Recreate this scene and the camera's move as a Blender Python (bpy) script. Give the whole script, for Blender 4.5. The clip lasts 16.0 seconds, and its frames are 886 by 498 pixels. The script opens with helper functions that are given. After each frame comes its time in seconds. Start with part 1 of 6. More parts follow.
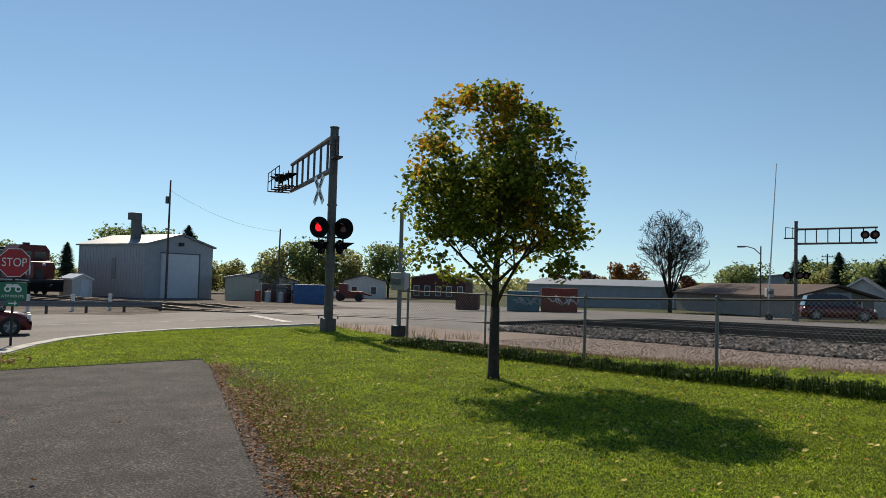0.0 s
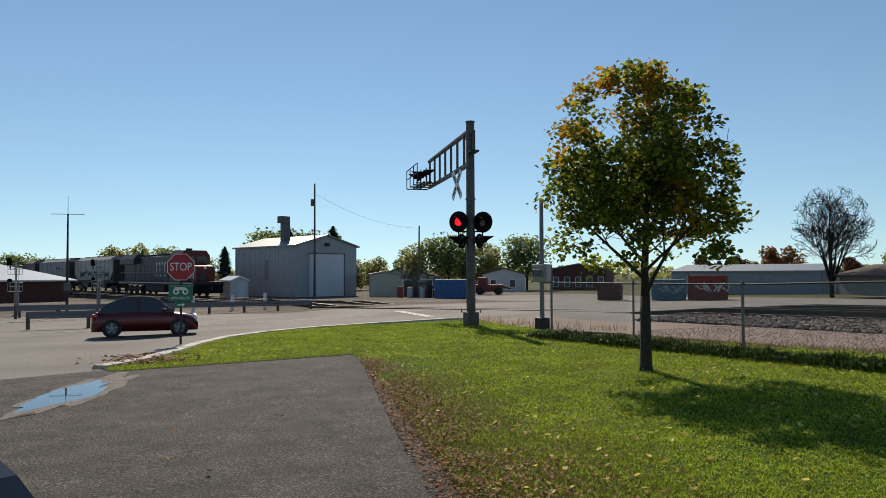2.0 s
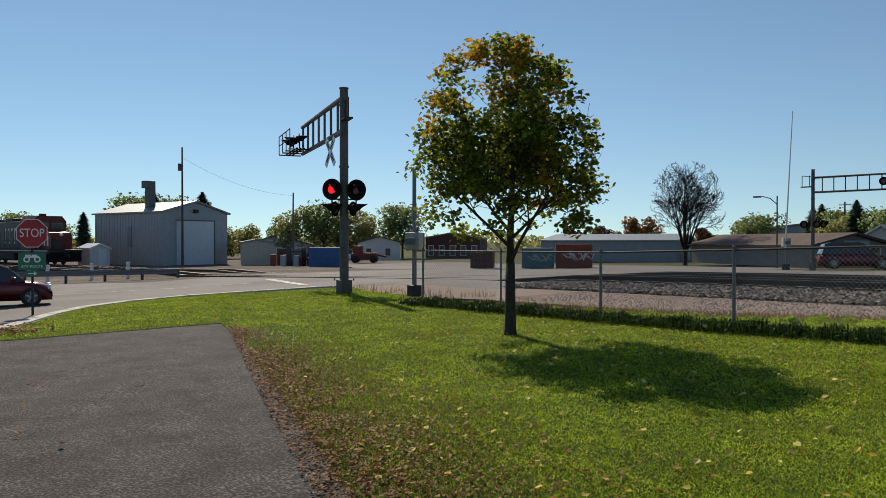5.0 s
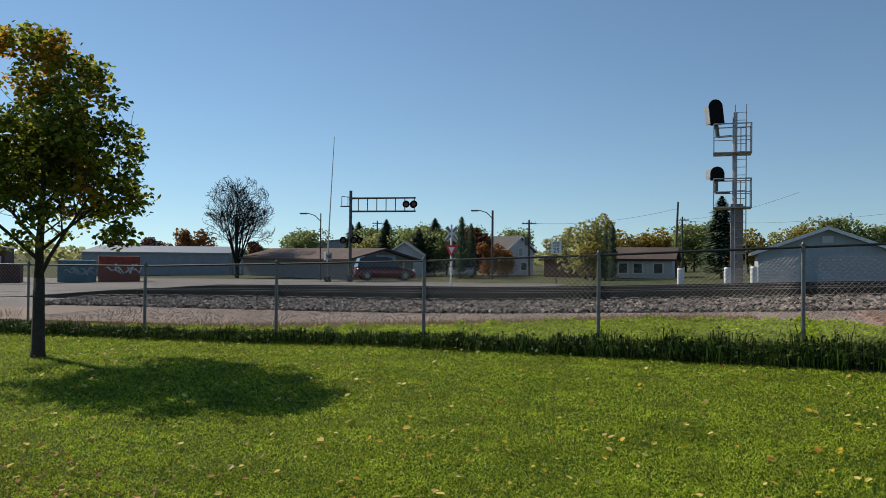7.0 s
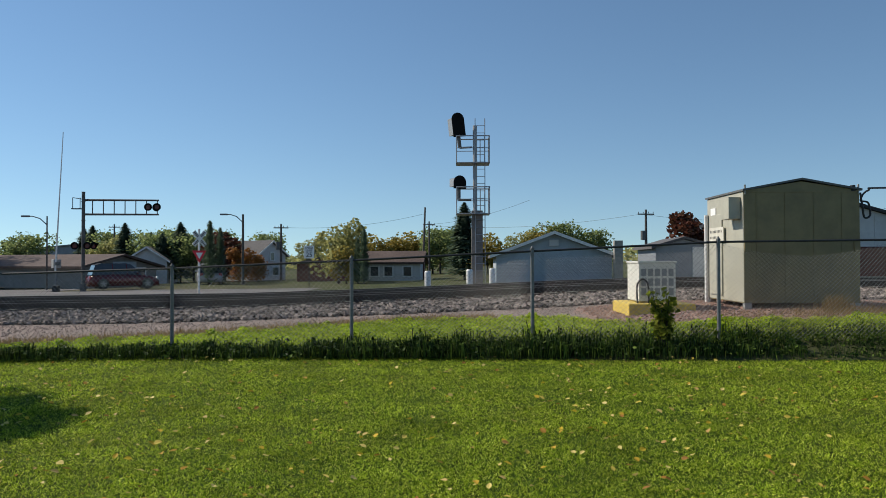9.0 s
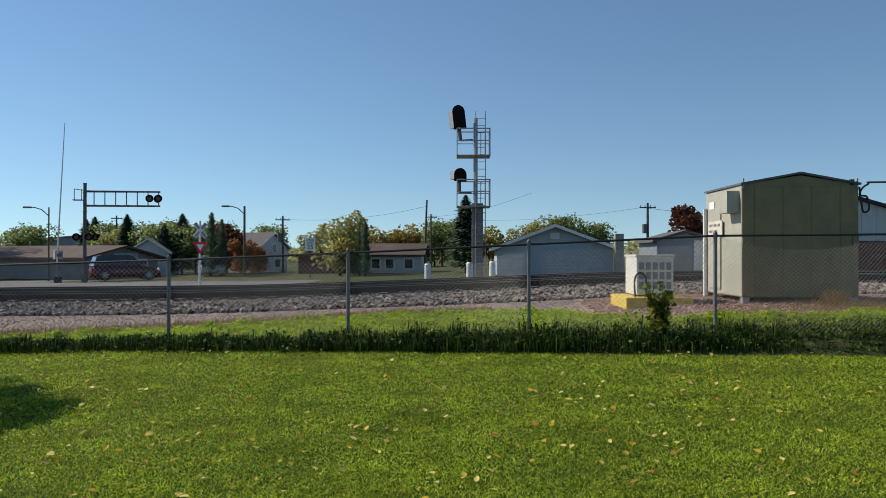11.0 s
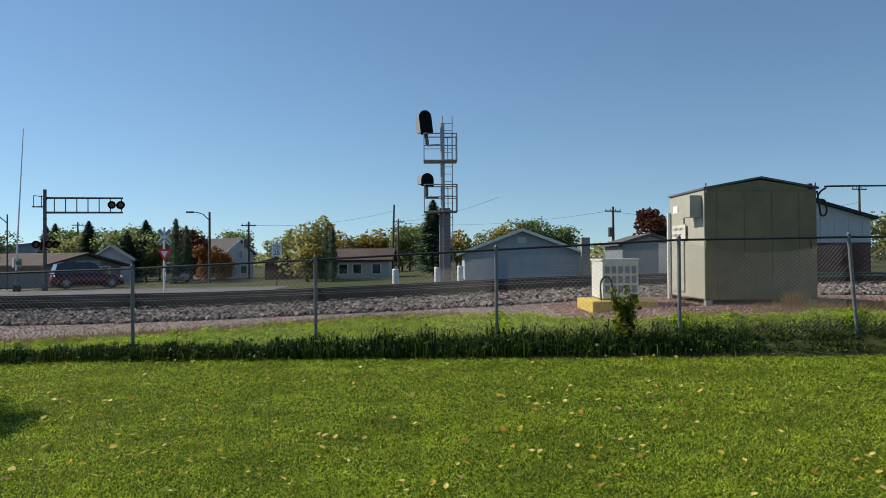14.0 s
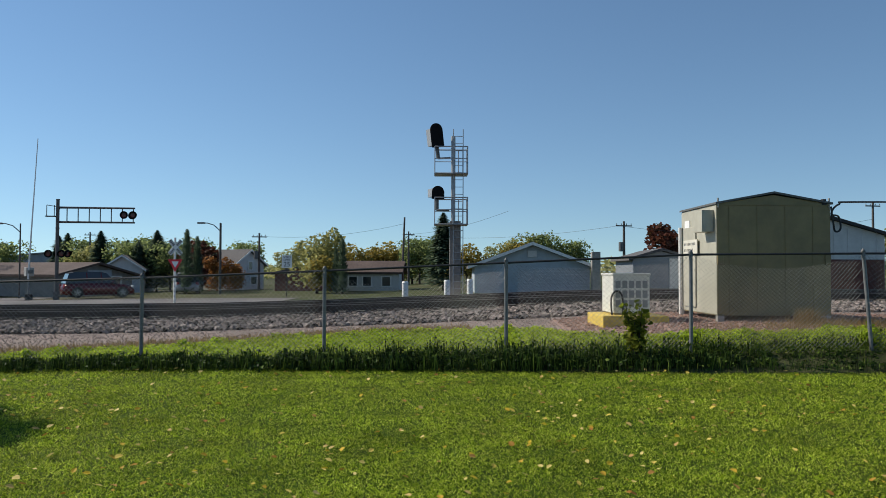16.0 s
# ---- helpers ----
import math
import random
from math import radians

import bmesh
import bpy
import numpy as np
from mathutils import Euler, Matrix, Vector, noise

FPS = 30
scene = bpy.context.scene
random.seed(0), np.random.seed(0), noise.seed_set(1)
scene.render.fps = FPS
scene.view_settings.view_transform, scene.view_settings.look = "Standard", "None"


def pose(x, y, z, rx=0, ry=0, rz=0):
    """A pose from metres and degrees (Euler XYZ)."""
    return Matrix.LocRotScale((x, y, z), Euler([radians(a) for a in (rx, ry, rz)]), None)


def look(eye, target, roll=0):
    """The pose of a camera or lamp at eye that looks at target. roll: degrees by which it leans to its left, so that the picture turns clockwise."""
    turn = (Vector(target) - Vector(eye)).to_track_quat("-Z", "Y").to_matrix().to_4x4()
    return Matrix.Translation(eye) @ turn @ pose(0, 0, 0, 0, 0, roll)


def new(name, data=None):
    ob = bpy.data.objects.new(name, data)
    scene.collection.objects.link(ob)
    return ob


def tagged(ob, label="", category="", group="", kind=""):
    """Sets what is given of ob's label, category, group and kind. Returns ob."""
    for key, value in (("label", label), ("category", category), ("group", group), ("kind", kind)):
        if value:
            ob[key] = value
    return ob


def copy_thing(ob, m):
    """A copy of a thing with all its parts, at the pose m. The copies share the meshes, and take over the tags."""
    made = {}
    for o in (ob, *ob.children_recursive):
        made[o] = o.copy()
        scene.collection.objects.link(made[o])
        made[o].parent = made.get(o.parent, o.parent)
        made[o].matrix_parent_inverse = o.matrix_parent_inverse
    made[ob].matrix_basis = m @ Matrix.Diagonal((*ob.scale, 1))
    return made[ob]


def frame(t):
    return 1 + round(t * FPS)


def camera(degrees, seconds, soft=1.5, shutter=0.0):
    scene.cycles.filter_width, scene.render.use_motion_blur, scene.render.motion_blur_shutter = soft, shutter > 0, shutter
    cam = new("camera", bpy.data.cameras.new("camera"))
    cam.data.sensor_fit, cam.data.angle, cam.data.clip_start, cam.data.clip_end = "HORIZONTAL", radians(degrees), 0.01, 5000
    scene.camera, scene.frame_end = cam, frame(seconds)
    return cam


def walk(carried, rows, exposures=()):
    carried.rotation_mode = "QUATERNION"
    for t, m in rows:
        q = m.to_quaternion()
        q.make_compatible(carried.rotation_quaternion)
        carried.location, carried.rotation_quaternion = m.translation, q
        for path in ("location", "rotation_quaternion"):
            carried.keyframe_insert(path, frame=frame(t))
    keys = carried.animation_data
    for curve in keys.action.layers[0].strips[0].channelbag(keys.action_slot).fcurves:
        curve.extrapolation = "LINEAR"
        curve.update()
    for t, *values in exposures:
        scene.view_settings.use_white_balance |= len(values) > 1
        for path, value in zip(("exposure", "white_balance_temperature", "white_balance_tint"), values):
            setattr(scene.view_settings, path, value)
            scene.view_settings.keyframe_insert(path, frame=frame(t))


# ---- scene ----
# X runs along the fence and the tracks, Y across them; the eye is at 1.7 m.
cam = camera(59.87, 16.0, soft=0.6)
PATH = [
    (0.0, -0.166, 0.243, -0.019, 50.44, 2.50, -1.61),
    (0.5, -0.181, 0.231, -0.012, 54.08, 2.48, -0.61),
    (1.0, -0.240, 0.246, -0.019, 56.41, 2.40, -0.00),
    (1.5, -0.339, 0.243, -0.047, 58.61, 2.21, 0.18),
    (2.0, -0.351, 0.235, -0.033, 60.68, 1.85, 0.23),
    (2.5, -0.363, 0.208, -0.043, 59.97, 1.44, 0.34),
    (3.0, -0.387, 0.168, -0.043, 59.11, 0.91, 0.07),
    (5.5, -0.126, 0.263, -0.049, 44.68, -1.23, -0.30),
    (6.0, -0.067, 0.122, -0.034, 33.43, -1.07, -0.23),
    (6.5, -0.002, 0.133, -0.031, 23.88, 0.38, -0.31),
    (7.0, 0.040, 0.135, -0.021, 19.11, 0.58, -0.56),
    (7.5, 0.050, 0.054, -0.011, 14.55, 0.94, -0.53),
    (8.0, 0.040, -0.053, -0.004, 9.28, 1.07, -0.35),
    (8.5, 0.043, -0.111, 0.005, 0.82, 1.07, 0.17),
    (11.0, 0.166, -0.102, 0.013, 1.03, 0.38, -0.09),
    (11.5, 0.152, -0.098, 0.026, 0.92, 0.15, 0.78),
    (12.0, 0.175, -0.053, 0.010, 0.71, 0.05, 0.97),
    (12.5, 0.212, -0.075, 0.027, 0.29, 0.13, 0.94),
    (13.0, 0.191, -0.083, 0.020, 0.06, 0.35, 0.82),
    (13.5, 0.172, -0.140, 0.038, -0.41, 0.63, 0.61),
    (14.0, 0.167, -0.130, 0.041, -1.37, 0.69, 0.38),
    (14.5, 0.194, -0.062, 0.033, -1.12, 0.43, 0.05),
    (15.0, 0.228, -0.046, 0.034, -0.76, 0.43, 0.02),
    (15.5, 0.214, -0.050, 0.033, -0.63, 0.75, 0.17),
    (16.0, 0.173, -0.070, 0.027, -0.63, 1.68, -0.19),
]
walk(cam, [(t, pose(x, y, 1.7 + z, 90 + p, r, w)) for t, x, y, z, w, p, r in PATH],
     [(0, -0.02, 7050, 10), (1.5, -0.02, 7050, 10), (3.0, -0.15, 7000, 10), (5.5, -0.12, 7000, 10), (6.5, -0.04, 6800, 10), (7.5, -0.06, 6600, 10), (8.5, 0.0, 6450, 10), (16.0, 0.03, 6400, 10)])

# ---------------------------------------------------------------- light
SUN_YAW, SUN_EL = 70.0, 39.0
world = bpy.data.worlds.new("sky")
scene.world = world
world.use_nodes = True
wn = world.node_tree
sky = wn.nodes.new("ShaderNodeTexSky")
sky.sky_type, sky.sun_disc = "NISHITA", False
sky.sun_elevation, sky.sun_rotation = radians(SUN_EL), radians(-SUN_YAW)
sky.air_density, sky.dust_density, sky.ozone_density = 1.0, 0.0, 3.0
sky_dir = wn.nodes.new("ShaderNodeTexCoord")
lift = wn.nodes.new("ShaderNodeVectorMath")
lift.operation = "ADD"
lift.inputs[1].default_value = (0, 0, 0.06)
unit = wn.nodes.new("ShaderNodeVectorMath")
unit.operation = "NORMALIZE"
wn.links.new(sky_dir.outputs["Generated"], lift.inputs[0])
wn.links.new(lift.outputs[0], unit.inputs[0])
wn.links.new(unit.outputs[0], sky.inputs[0])
cool = wn.nodes.new("ShaderNodeMix")
cool.data_type, cool.blend_type = "RGBA", "MULTIPLY"
cool.inputs["Factor"].default_value = 1.0
cool.inputs["B"].default_value = (0.91, 0.99, 0.985, 1)
wn.links.new(sky.outputs[0], cool.inputs["A"])
wn.links.new(cool.outputs["Result"], wn.nodes["Background"].inputs[0])
wn.nodes["Background"].inputs[1].default_value = 0.108
sun = new("sun", bpy.data.lights.new("sun", "SUN"))
sun.data.energy, sun.data.angle, sun.data.color = 5.3, radians(0.53), (1.0, 0.91, 0.77)
_s = Vector((-math.sin(radians(SUN_YAW)) * math.cos(radians(SUN_EL)), math.cos(radians(SUN_YAW)) * math.cos(radians(SUN_EL)), math.sin(radians(SUN_EL))))
sun.matrix_world = look(_s * 200, (0, 0, 0))


# ---------------------------------------------------------------- materials
def mat(name, colour, rough=0.7, metal=0.0, var=0.15, scale=3.0, bump=0.0, bscale=40.0, tint=None, tscale=0.5, tamount=0.5, spec=0.5, rand=0.0, island=0.0, emit=0.0, trans=0.0, alpha=1.0):
    """A surface with variation at two scales; tint is a second colour in broad patches."""
    m = bpy.data.materials.new(name)
    m.use_nodes = True
    t = m.node_tree
    n, l = t.nodes, t.links
    b = n["Principled BSDF"]
    b.inputs["Roughness"].default_value = rough
    b.inputs["Metallic"].default_value = metal
    b.inputs["Specular IOR Level"].default_value = spec
    co = n.new("ShaderNodeTexCoord")
    n1 = n.new("ShaderNodeTexNoise")
    n1.inputs["Scale"].default_value, n1.inputs["Detail"].default_value, n1.inputs["Roughness"].default_value = scale, 6, 0.65
    l.new(co.outputs["Object"], n1.inputs["Vector"])
    base = n.new("ShaderNodeRGB")
    base.outputs[0].default_value = (*colour, 1)
    out = base.outputs[0]
    if tint:
        n2 = n.new("ShaderNodeTexNoise")
        n2.inputs["Scale"].default_value, n2.inputs["Detail"].default_value = tscale, 4
        l.new(co.outputs["Object"], n2.inputs["Vector"])
        r = n.new("ShaderNodeMapRange")
        r.inputs["From Min"].default_value, r.inputs["From Max"].default_value = 0.62 - 0.3 * tamount, 0.82 - 0.3 * tamount
        l.new(n2.outputs[0], r.inputs["Value"])
        mx = n.new("ShaderNodeMix")
        mx.data_type = "RGBA"
        l.new(r.outputs[0], mx.inputs["Factor"])
        l.new(out, mx.inputs["A"])
        mx.inputs["B"].default_value = (*tint, 1)
        out = mx.outputs["Result"]
    hsv = n.new("ShaderNodeHueSaturation")
    l.new(out, hsv.inputs["Color"])
    mr = n.new("ShaderNodeMapRange")
    mr.inputs["From Min"].default_value, mr.inputs["From Max"].default_value = 0.35, 0.65
    mr.inputs["To Min"].default_value, mr.inputs["To Max"].default_value = 1 - var, 1 + var
    l.new(n1.outputs[0], mr.inputs["Value"])
    val = mr.outputs[0]
    if rand or island:
        src = n.new("ShaderNodeObjectInfo").outputs["Random"] if rand else n.new("ShaderNodeNewGeometry").outputs["Random Per Island"]
        k = rand or island
        m2 = n.new("ShaderNodeMapRange")
        m2.inputs["To Min"].default_value, m2.inputs["To Max"].default_value = 1 - k, 1 + k
        l.new(src, m2.inputs["Value"])
        mu = n.new("ShaderNodeMath")
        mu.operation = "MULTIPLY"
        l.new(val, mu.inputs[0])
        l.new(m2.outputs[0], mu.inputs[1])
        val = mu.outputs[0]
    l.new(val, hsv.inputs["Value"])
    l.new(hsv.outputs[0], b.inputs["Base Color"])
    if bump:
        n3 = n.new("ShaderNodeTexNoise")
        n3.inputs["Scale"].default_value, n3.inputs["Detail"].default_value = bscale, 5
        l.new(co.outputs["Object"], n3.inputs["Vector"])
        bp = n.new("ShaderNodeBump")
        bp.inputs["Strength"].default_value, bp.inputs["Distance"].default_value = min(1, bump), 0.02
        l.new(n3.outputs[0], bp.inputs["Height"])
        l.new(bp.outputs[0], b.inputs["Normal"])
    if emit:
        b.inputs["Emission Color"].default_value = (*colour, 1)
        b.inputs["Emission Strength"].default_value = emit
    if trans:
        tr = n.new("ShaderNodeBsdfTranslucent")
        l.new(hsv.outputs[0], tr.inputs["Color"])
        ms = n.new("ShaderNodeMixShader")
        ms.inputs[0].default_value = trans
        l.new(b.outputs[0], ms.inputs[1])
        l.new(tr.outputs[0], ms.inputs[2])
        l.new(ms.outputs[0], n["Material Output"].inputs["Surface"])
    return m


def leafmat(name, colours, trans=0.45, var=0.12, scale=3.0):
    """Foliage: each leaf takes its own colour from a short ramp; light shines through."""
    m = mat(name, colours[0], 0.6, trans=trans, var=var, scale=scale, spec=0.12)
    n, l = m.node_tree.nodes, m.node_tree.links
    ramp = n.new("ShaderNodeValToRGB")
    ramp.color_ramp.interpolation = "LINEAR"
    el = ramp.color_ramp.elements
    while len(el) < len(colours):
        el.new(0.5)
    for i, c in enumerate(colours):
        el[i].position, el[i].color = i / max(1, len(colours) - 1), (*c, 1)
    g = n.new("ShaderNodeNewGeometry")
    l.new(g.outputs["Random Per Island"], ramp.inputs[0])
    hsv = next(x for x in n if x.type == "HUE_SAT")
    l.new(ramp.outputs[0], hsv.inputs["Color"])
    return m


M = {}
M["field"] = mat("dry_field", (0.055, 0.064, 0.022), 0.95, var=0.35, scale=0.6, spec=0.1, tint=(0.1, 0.088, 0.052), tscale=0.05)
M["lawn"] = mat("lawn", (0.036, 0.066, 0.005), 0.95, var=0.4, scale=9, bump=0.8, bscale=60, tint=(0.06, 0.085, 0.008), tscale=0.35, tamount=0.7, spec=0.1)
M["grass"] = leafmat("grass_blades", [(0.045, 0.08, 0.006), (0.22, 0.33, 0.016), (0.4, 0.5, 0.028), (0.68, 0.72, 0.12)], 0.42, 0.28, 1.1)
M["verge"] = leafmat("verge_blades", [(0.07, 0.11, 0.008), (0.28, 0.4, 0.02), (0.46, 0.58, 0.035), (0.6, 0.66, 0.09)], 0.5, 0.25, 1.6)
# The shade on the weeds' side away from the sun is in these colours.
M["weed"] = leafmat("shaded_weed_blades", [(0.012, 0.02, 0.006), (0.026, 0.05, 0.01), (0.05, 0.09, 0.014), (0.14, 0.2, 0.03)], 0.14)
M["drygrass"] = leafmat("dry_blades", [(0.25, 0.16, 0.07), (0.3, 0.21, 0.1), (0.16, 0.13, 0.05)], 0.3)
M["drylawn"] = leafmat("dry_lawn_blades", [(0.2, 0.11, 0.04), (0.17, 0.13, 0.04), (0.24, 0.17, 0.07), (0.1, 0.06, 0.025)], 0.3)
M["asphalt"] = mat("lot_asphalt", (0.03, 0.027, 0.026), 0.9, var=0.35, scale=1.6, bump=1.0, bscale=55, tint=(0.14, 0.128, 0.122), tscale=42, tamount=0.5, spec=0.2)
M["road"] = mat("road_asphalt", (0.165, 0.152, 0.147), 0.85, var=0.2, scale=12, bump=0.5, bscale=50, tint=(0.12, 0.11, 0.105), tscale=0.25, tamount=0.6, spec=0.25)
M["concrete"] = mat("concrete", (0.3, 0.28, 0.25), 0.85, var=0.2, scale=8, bump=0.3, bscale=50)
M["kerbstone"] = mat("worn_kerb_concrete", (0.44, 0.42, 0.38), 0.85, var=0.2, scale=8, bump=0.3, bscale=50, tint=(0.3, 0.28, 0.25), tscale=1.2)
M["silt"] = mat("dried_silt", (0.105, 0.094, 0.085), 0.9, var=0.5, scale=14, bump=0.5, tint=(0.06, 0.05, 0.042), tscale=3.5)
M["paint"] = mat("road_paint", (0.5, 0.49, 0.46), 0.75, var=0.3, scale=6, tint=(0.17, 0.16, 0.152), tscale=4.0, tamount=0.75)
M["gravel"] = mat("gravel", (0.28, 0.222, 0.192), 0.95, spec=0.1, var=0.4, scale=60, bump=1.0, bscale=30, tint=(0.235, 0.19, 0.165), tscale=0.3)
M["redgravel"] = mat("red_gravel", (0.29, 0.185, 0.145), 0.95, var=0.45, scale=24, bump=1.0, bscale=30)
M["ballast"] = mat("ballast_stone", (0.2, 0.168, 0.147), 0.95, spec=0.1, var=0.2, scale=6, island=0.9)
M["ballastdark"] = mat("dark_ballast", (0.05, 0.036, 0.029), 0.95, spec=0.1, var=0.2, scale=6, island=0.4)
M["rail"] = mat("rusty_rail", (0.045, 0.03, 0.024), 0.8, 0.0, var=0.3, scale=4)
M["railtop"] = mat("polished_rail", (0.3, 0.25, 0.22), 0.45, 0.6, var=0.15)
M["tie"] = mat("creosote_tie", (0.06, 0.05, 0.042), 0.9, var=0.4, scale=8, rand=0.3)
M["galv"] = mat("galvanised_steel", (0.17, 0.172, 0.176), 0.5, 0.25, var=0.18, scale=14)
M["galvdark"] = mat("weathered_steel", (0.12, 0.122, 0.12), 0.6, 0.3, var=0.25, scale=12)
M["wire"] = mat("galvanised_wire", (0.26, 0.255, 0.245), 0.5, 0.3, var=0.2, scale=9)
M["mast"] = mat("weathered_mast_paint", (0.105, 0.097, 0.092), 0.55, 0.25, var=0.22, scale=7, tint=(0.07, 0.06, 0.055), tscale=1.5)
M["alu"] = mat("silver_paint", (0.33, 0.32, 0.3), 0.5, 0.3, var=0.12, scale=9)
M["brightsteel"] = mat("bright_galvanised", (0.33, 0.335, 0.34), 0.45, 0.3, var=0.12, scale=9)
M["column"] = mat("brown_grey_paint", (0.24, 0.205, 0.18), 0.6, 0.1, var=0.15, scale=6)
M["black"] = mat("black_paint", (0.009, 0.009, 0.009), 0.85, spec=0.15, var=0.3, scale=8)
M["dark"] = mat("dark_steel", (0.025, 0.025, 0.027), 0.6, 0.2, var=0.35, scale=5)
M["redlit"] = mat("lit_red_lens", (0.9, 0.012, 0.025), 0.3, emit=1.1)
M["redlens"] = mat("dark_red_lens", (0.11, 0.008, 0.006), 0.2)
M["white"] = mat("white_paint", (0.72, 0.71, 0.68), 0.6, var=0.12, scale=5)
M["stopred"] = mat("sign_red", (0.42, 0.012, 0.022), 0.4, var=0.08)
M["yieldred"] = mat("bright_sign_red", (0.72, 0.02, 0.035), 0.4, var=0.08)
M["signgreen"] = mat("sign_green", (0.008, 0.16, 0.085), 0.4, var=0.08)
M["signwhite"] = mat("sign_white", (0.78, 0.78, 0.76), 0.4, var=0.06)
M["bark"] = mat("bark", (0.048, 0.038, 0.03), 0.95, var=0.4, scale=14, bump=1, bscale=45)
M["twig"] = mat("dark_twigs", (0.03, 0.025, 0.021), 0.95, spec=0.1, var=0.3, scale=8)
M["greybark"] = mat("grey_bark", (0.13, 0.115, 0.1), 0.95, var=0.3, scale=8)
M["maple"] = leafmat("maple_leaves", [(0.07, 0.09, 0.014), (0.12, 0.15, 0.018), (0.2, 0.23, 0.026), (0.4, 0.39, 0.05)], 0.62)
M["mapleturn"] = leafmat("turning_leaves", [(0.2, 0.2, 0.02), (0.4, 0.3, 0.03), (0.46, 0.22, 0.02), (0.28, 0.14, 0.016)], 0.65)
M["leafgreen"] = leafmat("far_green", [(0.14, 0.18, 0.075), (0.2, 0.25, 0.095), (0.29, 0.34, 0.12)], 0.58)
M["leafyellow"] = leafmat("far_yellow", [(0.28, 0.22, 0.05), (0.38, 0.29, 0.07), (0.2, 0.19, 0.05)], 0.5)
M["leafolive"] = leafmat("far_olive", [(0.3, 0.3, 0.12), (0.4, 0.38, 0.14), (0.23, 0.25, 0.1)], 0.58)
M["leaforange"] = leafmat("far_orange", [(0.3, 0.13, 0.03), (0.36, 0.17, 0.05), (0.2, 0.08, 0.03)], 0.3)
M["leafred"] = leafmat("far_red", [(0.1, 0.035, 0.025), (0.14, 0.05, 0.03), (0.08, 0.05, 0.025)], 0.3)
M["needle"] = leafmat("needles", [(0.085, 0.125, 0.085), (0.13, 0.185, 0.12), (0.2, 0.26, 0.16)], 0.35)
M["fallen"] = leafmat("fallen_leaves", [(0.6, 0.44, 0.05), (0.68, 0.55, 0.2), (0.34, 0.15, 0.035), (0.62, 0.45, 0.03)], 0.2)
M["brownleaf"] = leafmat("brown_leaves", [(0.2, 0.07, 0.022), (0.3, 0.12, 0.035), (0.12, 0.05, 0.02), (0.3, 0.17, 0.06)], 0.2)
M["greysiding"] = mat("grey_metal_siding", (0.34, 0.36, 0.38), 0.5, 0.2, var=0.08, scale=2)
M["greybrown"] = mat("grey_brown_siding", (0.2, 0.192, 0.182), 0.7, var=0.12, scale=2)
M["bluegrey"] = mat("blue_grey_siding", (0.25, 0.27, 0.3), 0.5, 0.2, var=0.1, scale=1.5)
M["doorwhite"] = mat("pale_door", (0.6, 0.62, 0.66), 0.5, var=0.06)
M["metalroof"] = mat("metal_roof", (0.22, 0.23, 0.24), 0.45, 0.3, var=0.12, scale=1.5)
M["brownroof"] = mat("brown_shingle_roof", (0.075, 0.05, 0.042), 0.95, var=0.3, scale=6, tint=(0.1, 0.07, 0.06), tscale=0.6)
M["greyroof"] = mat("grey_shingle_roof", (0.1, 0.095, 0.095), 0.95, var=0.3, scale=6)
M["whitesiding"] = mat("white_siding", (0.55, 0.54, 0.52), 0.7, var=0.08, scale=2)
M["palesiding"] = mat("pale_blue_siding", (0.34, 0.385, 0.425), 0.7, var=0.1, scale=2)
# House tan at two light levels: shaded front, then sunlit side (shack shares it).
M["tan"] = mat("tan_panel", (0.235, 0.187, 0.088), 0.5, 0.1, var=0.12, scale=3, tint=(0.19, 0.15, 0.074), tscale=1.2)
M["tanlight"] = mat("tan_sunlit_side_and_shack", (0.4, 0.385, 0.31), 0.5, 0.1, var=0.08, scale=3)
M["tanboard"] = mat("faded_white_board", (0.56, 0.54, 0.46), 0.6, var=0.1, scale=6)
M["brick"] = mat("dark_brick", (0.12, 0.045, 0.035), 0.9, var=0.25, scale=6)
M["glass"] = mat("window_glass", (0.03, 0.035, 0.04), 0.08, var=0.05, spec=0.8)
M["yellow"] = mat("yellow_paint", (0.55, 0.4, 0.07), 0.7, var=0.2, scale=10)
M["ivory"] = mat("ivory_cabinet", (0.62, 0.62, 0.56), 0.5, var=0.08, scale=6)
M["rust"] = mat("rust_red", (0.25, 0.055, 0.035), 0.8, var=0.3, scale=3)
M["teal"] = mat("teal_paint", (0.07, 0.16, 0.19), 0.6, var=0.3, scale=2)
M["blue"] = mat("blue_paint", (0.03, 0.11, 0.26), 0.6, var=0.2, scale=2)
M["locored"] = mat("loco_red", (0.14, 0.018, 0.013), 0.5, var=0.25, scale=2)
M["locogrey"] = mat("loco_dark", (0.035, 0.038, 0.042), 0.55, 0.1, var=0.3, scale=2)
M["hopper"] = mat("hopper_grey", (0.24, 0.25, 0.26), 0.6, 0.1, var=0.18, scale=1.2, tint=(0.24, 0.22, 0.2), tscale=0.5)
M["hopperbrown"] = mat("hopper_brown", (0.22, 0.19, 0.175), 0.65, 0.1, var=0.2, scale=1.2, tint=(0.17, 0.14, 0.12), tscale=0.5)
M["carred"] = mat("car_red", (0.11, 0.008, 0.012), 0.22, 0.3, var=0.05, spec=0.7)
M["tyre"] = mat("rubber", (0.02, 0.02, 0.02), 0.8, var=0.2)
# Near white: sun glare on the hall roof is put into the base colour.
M["paleroof"] = mat("pale_glare_metal_roof", (0.7, 0.7, 0.7), 0.3, 0.2, var=0.06, scale=2)
M["pole"] = mat("weathered_pole", (0.1, 0.085, 0.075), 0.9, var=0.3, scale=5)
